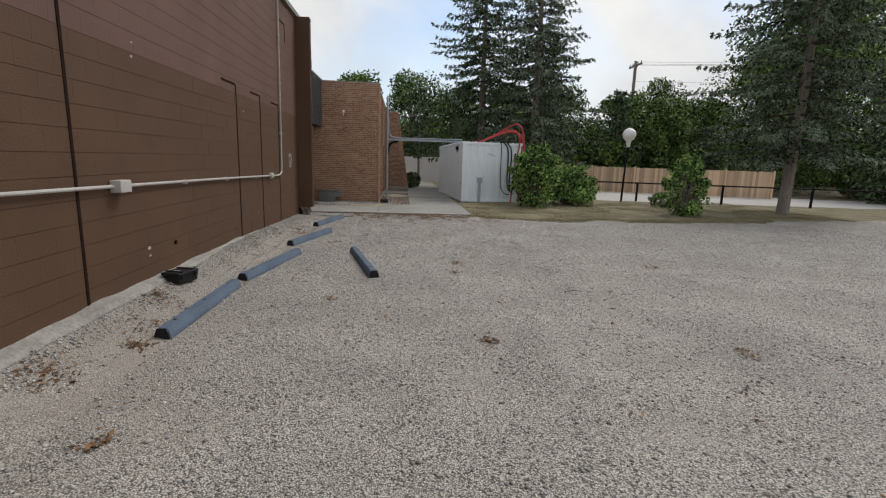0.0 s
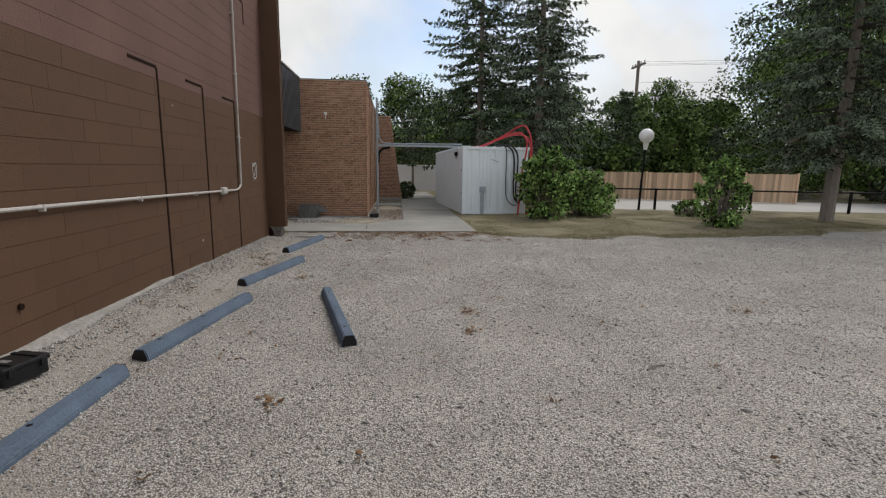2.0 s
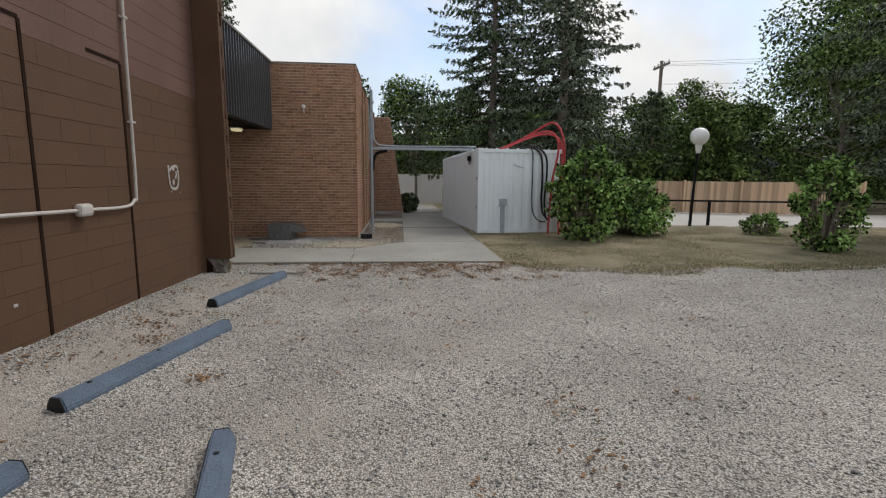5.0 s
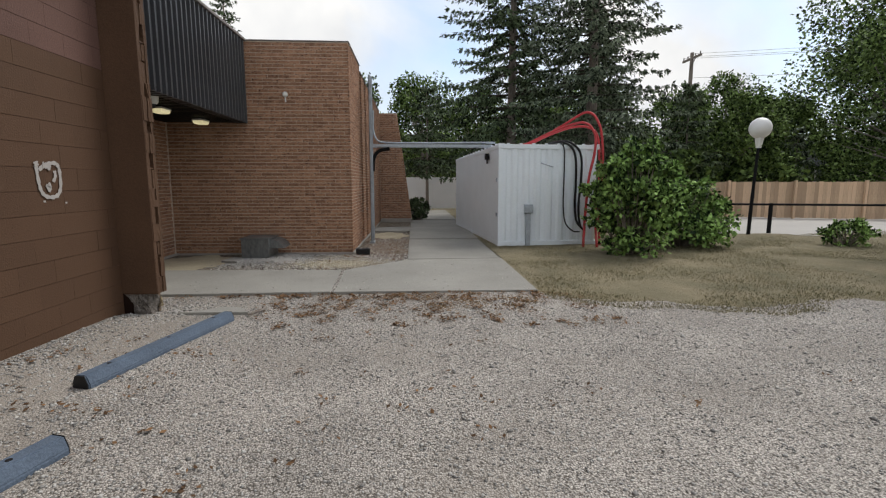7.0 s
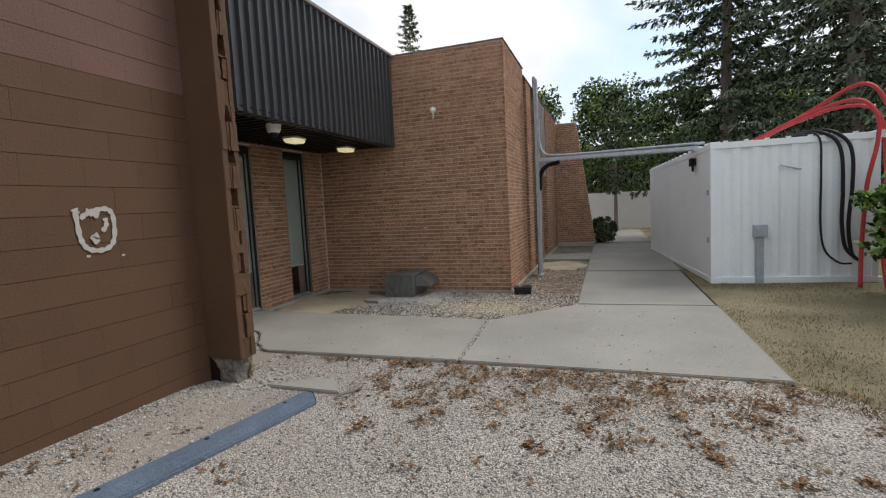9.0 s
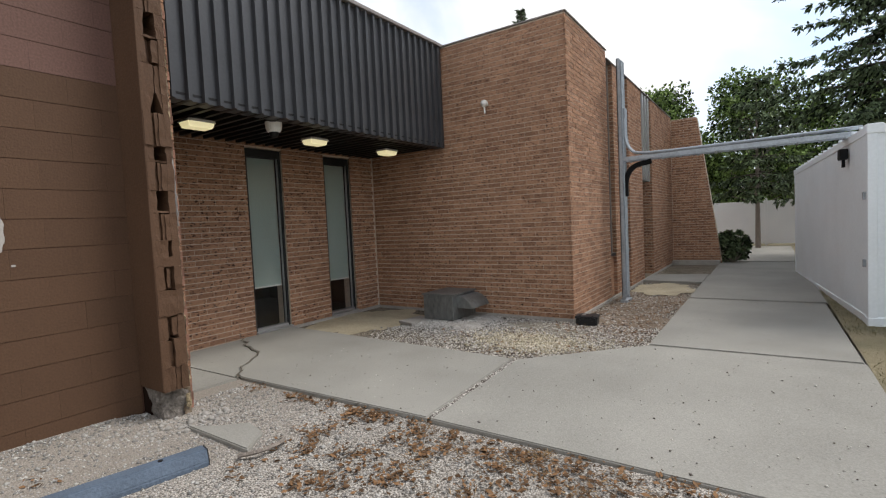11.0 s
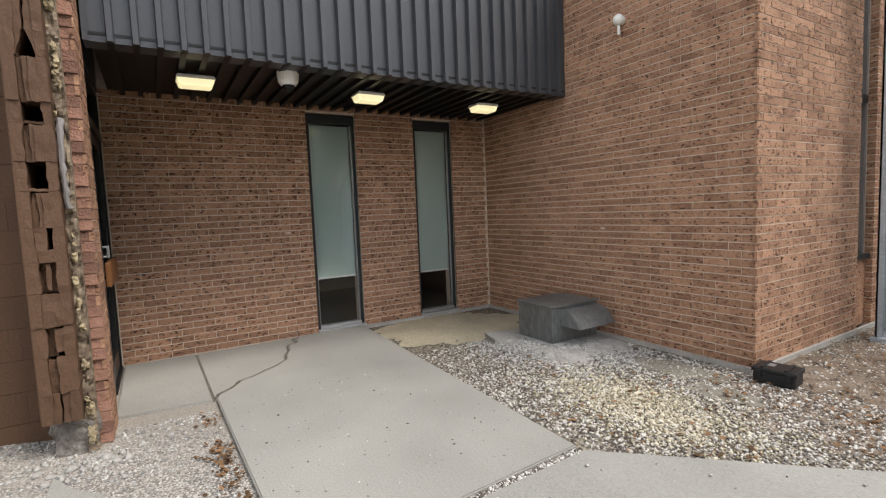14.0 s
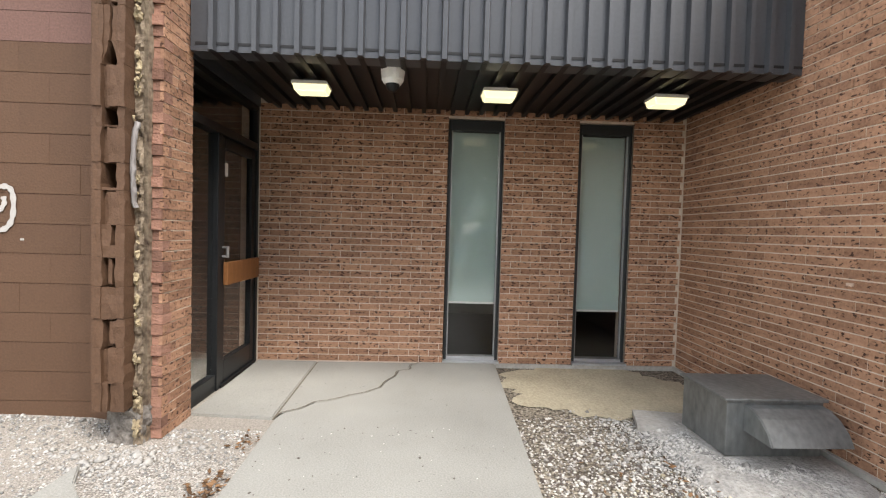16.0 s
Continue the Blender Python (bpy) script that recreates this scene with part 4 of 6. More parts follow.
bm = corrugated(CW - 0.16, CH - 0.22, "x", 8, 0.034)
bmesh.ops.translate(bm, verts=bm.verts[:], vec=(0.08, 0.02, 0.12))
part("front_wall", bm, M_STEEL, cont)
for x in (0.015, CW - 0.02):
    bm = corrugated(CL - 0.16, CH - 0.22, "y", 5, 0.006 if x < 1 else -0.006)
    bmesh.ops.translate(bm, verts=bm.verts[:], vec=(x, 0.08, 0.12))
    part("side_wall", bm, M_STEEL, cont)
part("rear_wall", box(0.08, CL - 0.04, 0.1, CW - 0.08, CL - 0.02, CH - 0.1), M_STEEL, cont)
for x in (0, CW - 0.09):
    for y in (0, CL - 0.09):
        part("corner_post", box(x, y, 0, x + 0.09, y + 0.09, CH, bevel=0.006), M_STEEL, cont)
        for z in (0.0, CH - 0.11):
            part("corner_casting", box(x - 0.006, y - 0.006, z, x + 0.15, y + 0.15, z + 0.115, bevel=0.008), M_STEEL, cont)
for z, h in ((0.015, 0.11), (CH - 0.11, 0.10)):
    part("cross_rail", box(0.09, 0.005, z, CW - 0.09, 0.07, z + h, bevel=0.005), M_STEEL, cont)
    part("cross_rail", box(0.09, CL - 0.07, z, CW - 0.09, CL - 0.005, z + h, bevel=0.005), M_STEEL, cont)
    for x in (0.004, CW - 0.074):
        part("side_rail", box(x, 0.09, z, x + 0.07, CL - 0.09, z + h, bevel=0.005), M_STEEL, cont)
part("roof_panel", box(0.05, 0.05, CH - 0.03, CW - 0.05, CL - 0.05, CH - 0.012), M_STEEL, cont)
for i in range(15):
    part("roof_tab", box(0.0, 0.3 + i * 0.38, CH - 0.01, 0.05, 0.36 + i * 0.38, CH + 0.02), M_STEEL, cont)
for i in range(7):
    part("roof_tab", box(0.2 + i * 0.3, 0.0, CH - 0.01, 0.26 + i * 0.3, 0.04, CH + 0.015), M_STEEL, cont)
for z in (0.7, 1.5):
    part("hinge", box(-0.02, 0.12, z, 0.012, 0.16, z + 0.09, bevel=0.004), M_GALV, cont)
eb = part("electrical_box", box(0.62, -0.10, 0.78, 0.81, 0.02, 0.98, bevel=0.008), M_GALV, cont, "small grey electrical box")
part("cover", box(0.635, -0.112, 0.80, 0.795, -0.10, 0.965, bevel=0.004), M_GALV, eb)
part("conduit", box(0.66, -0.05, 0.0, 0.77, 0.02, 0.78, bevel=0.008), M_GALV, cont)
part("bracket", tube(spline([(1.0, 0.0, 1.93), (1.15, -0.01, 1.88), (1.3, 0.0, 1.84)], 4), 0.012), M_GALV, cont)
fl = part("floodlight", box(0.0, 0.9, 2.06, -0.09, 1.06, 2.2, bevel=0.01), M_BLACK, cont)
part("stem", cyl(bmesh.new(), (-0.04, 0.98, 1.96), (-0.04, 0.98, 2.06), 0.02), M_BLACK, cont)
cont.matrix_basis = pose(2.17, 19.42, -0.01, -0.9, 0, 4.5)
cm = cont.matrix_basis


def hose(name, pts, r, m, label):
    return tagged(mesh_ob(name, tube(spline([cm @ Vector(p) for p in pts], 7), r, 9), m, smooth=True), label, "hose", "hoses on the container")


hose("red_hose", [(0.70, 1.7, 2.42), (0.99, 1.1, 2.46), (1.5, 0.5, 2.72), (2.0, 0.05, 2.86), (2.22, -0.12, 2.62), (2.23, -0.16, 2.2), (2.10, -0.18, 1.6), (2.05, -0.2, 1.1), (2.0, -0.25, 0.6), (1.87, -0.5, 0.03)], 0.029, M_RED, "thick red hose arching over the container roof")
hose("red_hose", [(0.80, 2.0, 2.42), (1.24, 1.3, 2.52), (1.75, 0.7, 2.86), (2.18, 0.2, 3.12), (2.40, 0.0, 2.8), (2.45, -0.1, 2.2), (2.44, -0.12, 1.7), (2.36, -0.15, 1.2), (2.25, -0.3, 0.5), (2.15, -0.6, 0.03)], 0.029, M_RED, "thick red hose arching over the container roof")
hose("red_hose", [(0.9, 1.9, 2.42), (1.15, 1.4, 2.48), (1.5, 0.9, 2.66), (1.9, 0.45, 2.80), (2.25, 0.25, 2.78), (2.46, 0.2, 2.55), (2.5, 0.15, 1.9), (2.48, 0.05, 1.0), (2.4, -0.2, 0.03)], 0.027, M_RED, "thick red hose arching over the container roof")
hose("black_cable", [(1.25, 0.5, 2.385), (1.39, 0.1, 2.41), (1.53, -0.03, 2.30), (1.55, -0.05, 1.8), (1.55, -0.05, 0.95), (1.60, -0.08, 0.55), (1.76, -0.14, 0.36), (1.93, -0.14, 0.34)], 0.016, M_PLASTIC, "thin black power cable hanging down the container end")
hose("black_cable", [(1.3, 0.5, 2.40), (1.50, 0.1, 2.43), (1.72, -0.05, 2.28), (1.81, -0.08, 2.0), (1.83, -0.08, 1.5), (1.82, -0.08, 1.0), (1.86, -0.1, 0.6), (1.98, -0.15, 0.42)], 0.027, M_PLASTIC, "thick black power cable hanging down the container end")
hose("black_cable", [(1.4, 0.6, 2.40), (1.62, 0.1, 2.44), (1.85, -0.05, 2.28), (1.95, -0.08, 2.0), (1.95, -0.08, 1.5), (1.91, -0.08, 0.95), (1.95, -0.1, 0.5), (2.06, -0.15, 0.36)], 0.027, M_PLASTIC, "thick black power cable hanging down the container end")


# ---- lamp post, rails, fences, distance ----
lamp = empty("street_lamp", (9.72, 21.5, 0), "black lamp post with a white globe on the lawn", "lamp post")
part("pole", cyl(cyl(bmesh.new(), (0, 0, -0.05), (0.03, 0, 1.2), 0.05, 0.045), (0.03, 0, 1.15), (0.08, 0, 2.5), 0.04, 0.035), M_BLACK, lamp)
part("collar", cyl(cyl(bmesh.new(), (0.08, 0, 2.42), (0.085, 0, 2.52), 0.07, 0.07), (0.083, 0, 2.5), (0.088, 0, 2.72), 0.085, 0.115, 14), M_WHITE, lamp, "pale grey globe fitter")
bm = bmesh.new()
bmesh.ops.create_uvsphere(bm, u_segments=24, v_segments=14, radius=0.285, matrix=Matrix.Translation((0.09, 0, 2.96)))
part("globe", bm, M_GLOBE, lamp, "white acrylic globe, unlit", smooth=True)

rail = empty("rail_fence", (14, 21, 0), "low black steel rail fence along the lane", "fence")
posts = [(3.4 + 3.6 * i, 23.5 - 0.82 * i) for i in range(8)]
for x, y in posts[1:]:
    part("post", local(box(x - 0.04, y - 0.04, -0.05, x + 0.04, y + 0.04, 0.88, bevel=0.006), rail), M_BLACK, rail)
for (x0, y0), (x1, y1) in zip(posts[1:], posts[2:]):
    part("rail", local(cyl(bmesh.new(), (x0, y0, 0.84), (x1, y1, 0.84), 0.032, seg=8), rail), M_BLACK, rail)

wood = empty("wooden_fence", (12, 28.5, 0), "weathered cedar board fence behind the lane", "fence")
A, B = Vector((20.4, 25.85, 0)), Vector((3.4, 31.4, 0))
d = (B - A).normalized()
n_b = int((B - A).length / 0.143)
bmesh_b = box(-0.069, -0.011, 0.03, 0.069, 0.011, 1.50)
board_mesh = bpy.data.meshes.new("board")
bmesh_b.to_mesh(board_mesh)
bmesh_b.free()
board_mesh.materials.append(M_WOOD)
ang = math.atan2(d.y, d.x)
rng = random.Random(4)
for i in range(n_b):
    p = A + d * (0.143 * (i + 0.5))
    o = new("board", board_mesh)
    o.parent = wood
    o.matrix_basis = Matrix.Translation(Vector((p.x, p.y, rng.uniform(-0.012, 0.012))) - Vector((12, 28.5, 0))) @ Matrix.Rotation(ang + rng.uniform(-0.02, 0.02), 4, "Z")
for i in range(0, n_b, 17):
    p = A + d * (0.143 * i)
    part("post", local(box(p.x - 0.05, p.y - 0.10, -0.05, p.x + 0.05, p.y - 0.012, 1.56, bevel=0.008), wood), M_WOOD, wood)
white = empty("white_fence", (2, 35, 0), "white vinyl panel fence across the end of the walk", "fence")
for i in range(8):
    part("fence_panel", local(box(-6 + i * 2.4, 35.0, 0.05, -3.7 + i * 2.4, 35.05, 1.75, bevel=0.008), white), M_VINYL, white)
    part("post", local(box(-3.7 + i * 2.4, 34.97, 0, -3.6 + i * 2.4, 35.08, 1.85, bevel=0.008), white), M_VINYL, white)
bin_ = empty("utility_box", (2.6, 33.0, 0), "grey utility pedestal beside the white fence", "utility box")
part("body", box(-0.22, -0.2, 0, 0.22, 0.2, 0.85, bevel=0.02), M_TRIM, bin_)
part("lid", box(-0.24, -0.22, 0.85, 0.24, 0.22, 0.92, bevel=0.015), M_TRIM, bin_)

house = empty("house", (23.5, 44, 0), "distant bungalow with grey shingle roof half hidden by trees", "house")
part("wall", box(-5, -3, 0, 5, 3, 2.7), M_WHITE, house)
bm = bmesh.new()
v = [bm.verts.new(c) for c in ((-5.4, -3.5, 2.6), (5.4, -3.5, 2.6), (5.4, 3.5, 2.6), (-5.4, 3.5, 2.6), (-5.4, 0, 4.6), (5.4, 0, 4.6))]
for f in ((0, 1, 5, 4), (2, 3, 4, 5), (0, 4, 3), (1, 2, 5), (0, 3, 2, 1)):
    bm.faces.new([v[k] for k in f])
part("roof", bm, M_ROOF, house)
for x in (-3, 0.2, 3):
    wn = part("window", box(x - 0.6, -3.06, 1.0, x + 0.6, -3.0, 2.2), M_FRAME, house)
    part("sill", box(x - 0.7, -3.12, 0.93, x + 0.7, -3.0, 1.0), M_WHITE, wn)

pole = empty("utility_pole", (19.5, 42.1, 0), "weathered wooden utility pole with crossarm and wires", "utility pole")
part("shaft", cyl(bmesh.new(), (0, 0, -0.2), (0, 0, 10.35), 0.17, 0.12), M_POLE, pole)
part("crossarm", box(-0.07, -1.1, 9.9, 0.07, 1.1, 10.04, bevel=0.01), M_POLE, pole)
part("brace", cyl(bmesh.new(), (-0.12, -0.7, 9.9), (-0.12, 0, 9.2), 0.03), M_POLE, pole)
for x in (-1.0, -0.4, 0.5, 1.0):
    part("insulator", cyl(bmesh.new(), (0, x, 10.04), (0, x, 10.22), 0.04), M_TRIM, pole)
part("transformer", cyl(bmesh.new(), (0.3, -0.1, 6.6), (0.3, -0.1, 7.5), 0.22, seg=14), M_TRIM, pole)
for x, dz in ((-0.4, 0), (0.5, 0), (1.0, 0), (0.1, -1.5)):
    part("wire", tube([(38 * t, x - 22 * t, 10.2 + dz - 4 * 0.7 * t * (1 - t)) for t in [k / 14 for k in range(15)]], 0.011, 5), M_TRIM, pole)


# ---- trees and shrubs ----
def blades(name, base, tip, wid, roll, material, parent):
    """Leaf blades: a kite from base to tip, wid across, turned by roll. Arrays of n rows."""
    d = tip - base
    ln = np.linalg.norm(d, axis=1, keepdims=True)
    dn = d / np.maximum(ln, 1e-6)
    ref = np.where(np.abs(dn[:, 2:3]) > 0.9, np.array([[1.0, 0, 0]]), np.array([[0, 0, 1.0]]))
    s = np.cross(dn, ref)
    s /= np.linalg.norm(s, axis=1, keepdims=True)
    u = np.cross(s, dn)
    side = s * np.cos(roll)[:, None] + u * np.sin(roll)[:, None]
    mid = base + d * 0.45
    vs = np.stack([base, mid + side * wid[:, None] / 2, tip, mid - side * wid[:, None] / 2], 1).reshape(-1, 3)
    n = len(base)
    me = bpy.data.meshes.new(name)
    me.vertices.add(4 * n)
    me.vertices.foreach_set("co", vs.astype(np.float32).ravel())
    me.loops.add(4 * n)
    me.loops.foreach_set("vertex_index", np.arange(4 * n, dtype=np.int32))
    me.polygons.add(n)
    me.polygons.foreach_set("loop_start", np.arange(0, 4 * n, 4, dtype=np.int32))
    me.update(calc_edges=True)
    me.materials.append(material)
    ob = new(name, me)
    ob.parent = parent
    return ob


def spruce(x, y, H, R, clear, seed, material, label, tw=0.22, dens=1.0, bend=0.0):
    """A spruce: tapered trunk, whorls of drooping limbs, hanging needle sprays."""
    r = np.random.RandomState(seed)
    o = empty("spruce_tree", (x, y, 0), label, "tree")
    tr = [(bend * math.sin(k * 0.5), 0.5 * bend * math.sin(k * 0.8 + 1), H * k / 10 - 0.1 * (k == 0)) for k in range(11)]
    bm = bmesh.new()
    for k in range(10):
        cyl(bm, tr[k], tr[k + 1], max(0.02, H * 0.0155 * (1 - k / 10.5)), max(0.012, H * 0.0155 * (1 - (k + 1) / 10.5)), 10)
    part("trunk", bm, M_BARK, o)
    lb = bmesh.new()
    bases, tips, wids = [], [], []
    z = clear
    while z < H - 0.15:
        f = (z - clear) / (H - clear)
        L0 = R * (1 - f) ** 0.75 * (0.72 + 0.28 * min(1, f * 6)) + 0.12
        n_l = max(4, int((7 if f < 0.6 else 6)))
        a0 = r.uniform(0, 6.28)
        for k in range(n_l):
            a = a0 + 6.283 * k / n_l + r.uniform(-0.25, 0.25)
            L = L0 * r.uniform(0.62, 1.12)
            zz = z + r.uniform(-0.12, 0.12)
            rise, sag = r.uniform(-0.05, 0.12) + 0.25 * f, 0.42 * (1 - 0.5 * f)
            pts = []
            m = max(4, int(L / 0.24))
            for q in range(m + 1):
                t = q / m
                pts.append(np.array([math.cos(a) * L * t, math.sin(a) * L * t, zz + L * (rise * t - sag * t * t + 0.18 * t ** 4)]))
            cyl(lb, pts[0], pts[m // 2], 0.012 + 0.010 * L, 0.008 + 0.003 * L, 4)
            out = np.array([math.cos(a), math.sin(a), 0])
            sd = np.array([-math.sin(a), math.cos(a), 0])
            for q in range(1, m + 1):
                t = q / m
                if t < 0.15:
                    continue
                for side in (-1.0, 1.0, r.choice((-1.0, 1.0))):
                    tl = (0.14 + 0.42 * (1 - t)) * min(1.0, L / 1.8) * r.uniform(0.6, 1.25)
                    td = out * r.uniform(0.3, 0.8) + sd * side * r.uniform(0.4, 0.9)
                    td[2] -= r.uniform(0.15, 0.6) * (1 - 0.5 * f)
                    td /= np.linalg.norm(td)
                    cnt = max(3, int((4 + 16 * tl) * dens))
                    u = r.uniform(0, 1, (cnt, 1))
                    b0 = pts[q] + td * (tl * u) + r.normal(0, 0.025, (cnt, 3))
                    b0[:, 2] -= 0.22 * tl * u[:, 0] ** 2
                    dr = td * 0.9 + r.normal(0, 0.38, (cnt, 3))
                    dr[:, 2] -= r.uniform(0.0, 0.6, cnt)
                    ln = tw * r.uniform(0.6, 1.3, cnt)
                    bases.append(b0)
                    tips.append(b0 + dr / np.linalg.norm(dr, axis=1, keepdims=True) * ln[:, None])
                    wids.append(ln * r.uniform(0.26, 0.44, cnt))
        z += (0.40 + 0.16 * r.rand()) * (1.0 if f < 0.8 else 0.7)
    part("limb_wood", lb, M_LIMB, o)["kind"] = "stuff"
    bases, tips, wids = np.concatenate(bases), np.concatenate(tips), np.concatenate(wids)
    blades("crown", bases, tips, wids, r.uniform(0, 3.14, len(bases)), material, o)
    return o


def leafy(name, x, y, H, R, z0, seed, material, label, n_leaf, size, category="tree", lumps=26, trunk=0.16, stretch=1.0):
    """A broad-leaved tree or shrub: stems, limbs and a crown of leaf lumps with gaps."""
    r = np.random.RandomState(seed)
    o = empty(name, (x, y, 0), label, category)
    stems = bmesh.new()
    cs = []
    for k in range(lumps):
        a, u = r.uniform(0, 6.28), r.uniform(0, 1) ** 0.8
        prof = math.sin(math.pi * min(1, 0.18 + 0.74 * u)) ** 0.7
        rad = R * prof * r.uniform(0.35, 0.95)
        cs.append((math.cos(a) * rad * stretch, math.sin(a) * rad, z0 + (H - z0) * u * 0.93, ((0.26 if category == "tree" else 0.17) + 0.15 * r.rand()) * R * (1.1 - 0.45 * u)))
    if category == "bush":
        for k in range(int(lumps * 0.45)):
            a, u = r.uniform(0, 6.28), r.uniform(0.45, 1.0)
            rad = R * math.sin(math.pi * min(1, 0.18 + 0.74 * u)) ** 0.7 * r.uniform(0.7, 1.12)
            cs.append((math.cos(a) * rad, math.sin(a) * rad, z0 + (H - z0) * (u * 0.95 + r.uniform(0, 0.10)), R * r.uniform(0.09, 0.15)))
    if category == "tree":
        cyl(stems, (0, 0, -0.1), (0, 0, z0 + (H - z0) * 0.45), trunk, trunk * 0.55, 9)
        root = lambda c: (0, 0, min(c[2] * 0.7, z0 + (H - z0) * 0.4))
    else:
        root = lambda c: (c[0] * 0.15, c[1] * 0.15, -0.03)
    for c in cs:
        cyl(stems, root(c), c[:3], trunk * 0.35 if category == "tree" else 0.014, 0.01, 5)
    part("trunk" if category == "tree" else "stem_wood", stems, M_BARK, o)
    per = n_leaf // len(cs)
    bases, tips = [], []
    for cx, cy, cz, cr in cs:
        dirs = r.normal(size=(per, 3))
        dirs /= np.linalg.norm(dirs, axis=1, keepdims=True)
        rr = cr * r.uniform(0.25, 1.15, (per, 1)) ** 0.6
        c0 = np.array([[cx, cy, cz]]) + dirs * rr * np.array([[1.05, 1.05, 0.9]])
        dd = dirs * 0.6 + r.normal(size=(per, 3)) * 0.6 + np.array([[0, 0, -0.35]])
        dd /= np.linalg.norm(dd, axis=1, keepdims=True)
        bases.append(c0)
        tips.append(c0 + dd * size * r.uniform(0.7, 1.35, (per, 1)))
    b, t = np.concatenate(bases), np.concatenate(tips)
    keep = b[:, 2] > 0.02
    b, t = b[keep], t[keep]
    t[:, 2] = np.maximum(t[:, 2], 0.01)
    blades("crown", b, t, np.linalg.norm(t - b, axis=1) * r.uniform(0.5, 0.75, len(b)), r.uniform(0, 3.14, len(b)), material, o)
    return o


spruce(4.35, 29.0, 16.0, 4.0, 2.2, 11, M_SPRUCE, "tall dark green spruce with drooping limbs", 0.16, 1.45)
spruce(6.75, 26.2, 16.0, 3.7, 1.2, 12, M_BLUESPR, "tall grey-green spruce with hanging twigs", 0.15, 1.6)
spruce(14.2, 17.45, 14.0, 4.1, 2.3, 13, M_BLUESPR, "large grey-green spruce with a bare lower trunk on the lawn", 0.125, 2.5, 0.06)
spruce(14.6, 33.5, 6.6, 2.4, 0.5, 14, M_SPRUCE, "dark spruce behind the board fence", 0.24, 0.8)
spruce(23.2, 36.5, 4.7, 1.9, 0.2, 15, M_BLUESPR, "small blue spruce beyond the fence", 0.22, 0.8)
spruce(9.6, 33.2, 10.0, 2.6, 0.6, 16, M_SPRUCE, "dark spruce behind the board fence", 0.25, 0.75)
spruce(0.9, 33.2, 6.2, 2.1, 2.3, 17, M_SPRUCE, "dark spruce with a bare trunk before the white fence", 0.2, 0.9)
spruce(30.5, 28.5, 11.0, 3.0, 0.5, 18, M_SPRUCE, "dark spruce at the end of the board fence", 0.26, 0.7)
spruce(26.0, 24.0, 8.0, 2.6, 0.3, 19, M_SPRUCE, "dark spruce past the lane", 0.25, 0.75)
spruce(-11.4, 40.5, 14.6, 2.0, 3.0, 20, M_SPRUCE, "distant spruce showing its tip above the roof", 0.2, 0.6)
far = [(-3.5, 41, 8.2, 3.4), (0.8, 42, 8.8, 3.4), (4.5, 45, 8.5, 3.4), (8.5, 41, 7.6, 3.2), (12.5, 42, 8.8, 3.5), (16.5, 39, 7.2, 3.0), (21.2, 40.0, 8.8, 3.6), (25.5, 41, 7.6, 3.2), (28.5, 35.5, 11.6, 4.2), (35.5, 42.0, 17.5, 8.2), (38, 25, 15, 5.2), (39, 17, 11.5, 4.6), (25.6, 32.6, 10.0, 3.6), (29.5, 29.5, 13.0, 4.6), (18.4, 34.6, 6.4, 2.5)]
for i, (x, y, h, rad) in enumerate(far):
    leafy("leafy_tree", x, y, h, rad, 0.9, 40 + i, M_LEAF, "full green broad-leaved tree behind the fence", 13000 if rad < 5 else 30000, 0.18 if rad < 5 else 0.20 if rad < 8 else 0.27, lumps=48 if rad < 5 else 90)
wr = np.random.RandomState(61)
wn_ = 24000
wx, wu = wr.uniform(-16, 52, wn_), wr.uniform(0, 1, wn_)
wy = 50.0 + wr.normal(0, 1.2, wn_) - 0.12 * np.maximum(0, wx - 20)
wtop = 5.2 + np.array([1.6 * noise.noise((v * 0.35, 3, 1)) + 0.8 * noise.noise((v * 1.1, 8, 1)) for v in wx])
wb = np.stack([wx, wy, wtop * wu], 1)
wt_ = wb + wr.normal(0, 0.32, (wn_, 3))
wt_[:, 2] = np.maximum(wt_[:, 2], 0.05)
tagged(blades("far_woods", wb, wt_, np.linalg.norm(wt_ - wb, axis=1) * 0.7, wr.uniform(0, 3.14, wn_), M_LEAF, None), "dense dark green belt of far woods", "trees", kind="stuff")
hedge_rng = random.Random(9)
for i in (0, 1, 2, 3, 6, 7, 8):
    leafy("leafy_shrub", 7 + 3.7 * i, 35.2 - 0.9 * i + hedge_rng.uniform(-0.6, 0.6), 3.4 + hedge_rng.uniform(-0.6, 0.6), 2.2, 0.1, 70 + i, M_LEAF, "dark green shrub behind the fence", 3000, 0.26, "shrub", 22)
leafy("lilac_bush", 4.75, 18.1, 2.2, 0.92, 0.05, 90, M_LILAC, "dense leafy lilac bush beside the container", 11000, 0.10, "bush", 64)
leafy("lilac_bush", 6.45, 19.3, 1.55, 1.0, 0.05, 91, M_LILAC, "rounded leafy lilac bush on the lawn", 8500, 0.095, "bush", 56)
leafy("lilac_bush", 9.3, 15.95, 1.95, 0.66, 0.05, 92, M_LILAC, "upright leafy lilac bush at the gravel's edge", 6500, 0.095, "bush", 56)
leafy("lilac_bush", 10.3, 19.0, 0.65, 0.5, 0.02, 93, M_LILAC, "small low lilac bush on the lawn", 1600, 0.08, "bush", 18)
leafy("juniper_bush", 0.36, 27.5, 0.85, 0.45, 0.05, 94, M_SPRUCE, "small dark juniper beside the brick end wall", 3000, 0.09, "bush", 24)


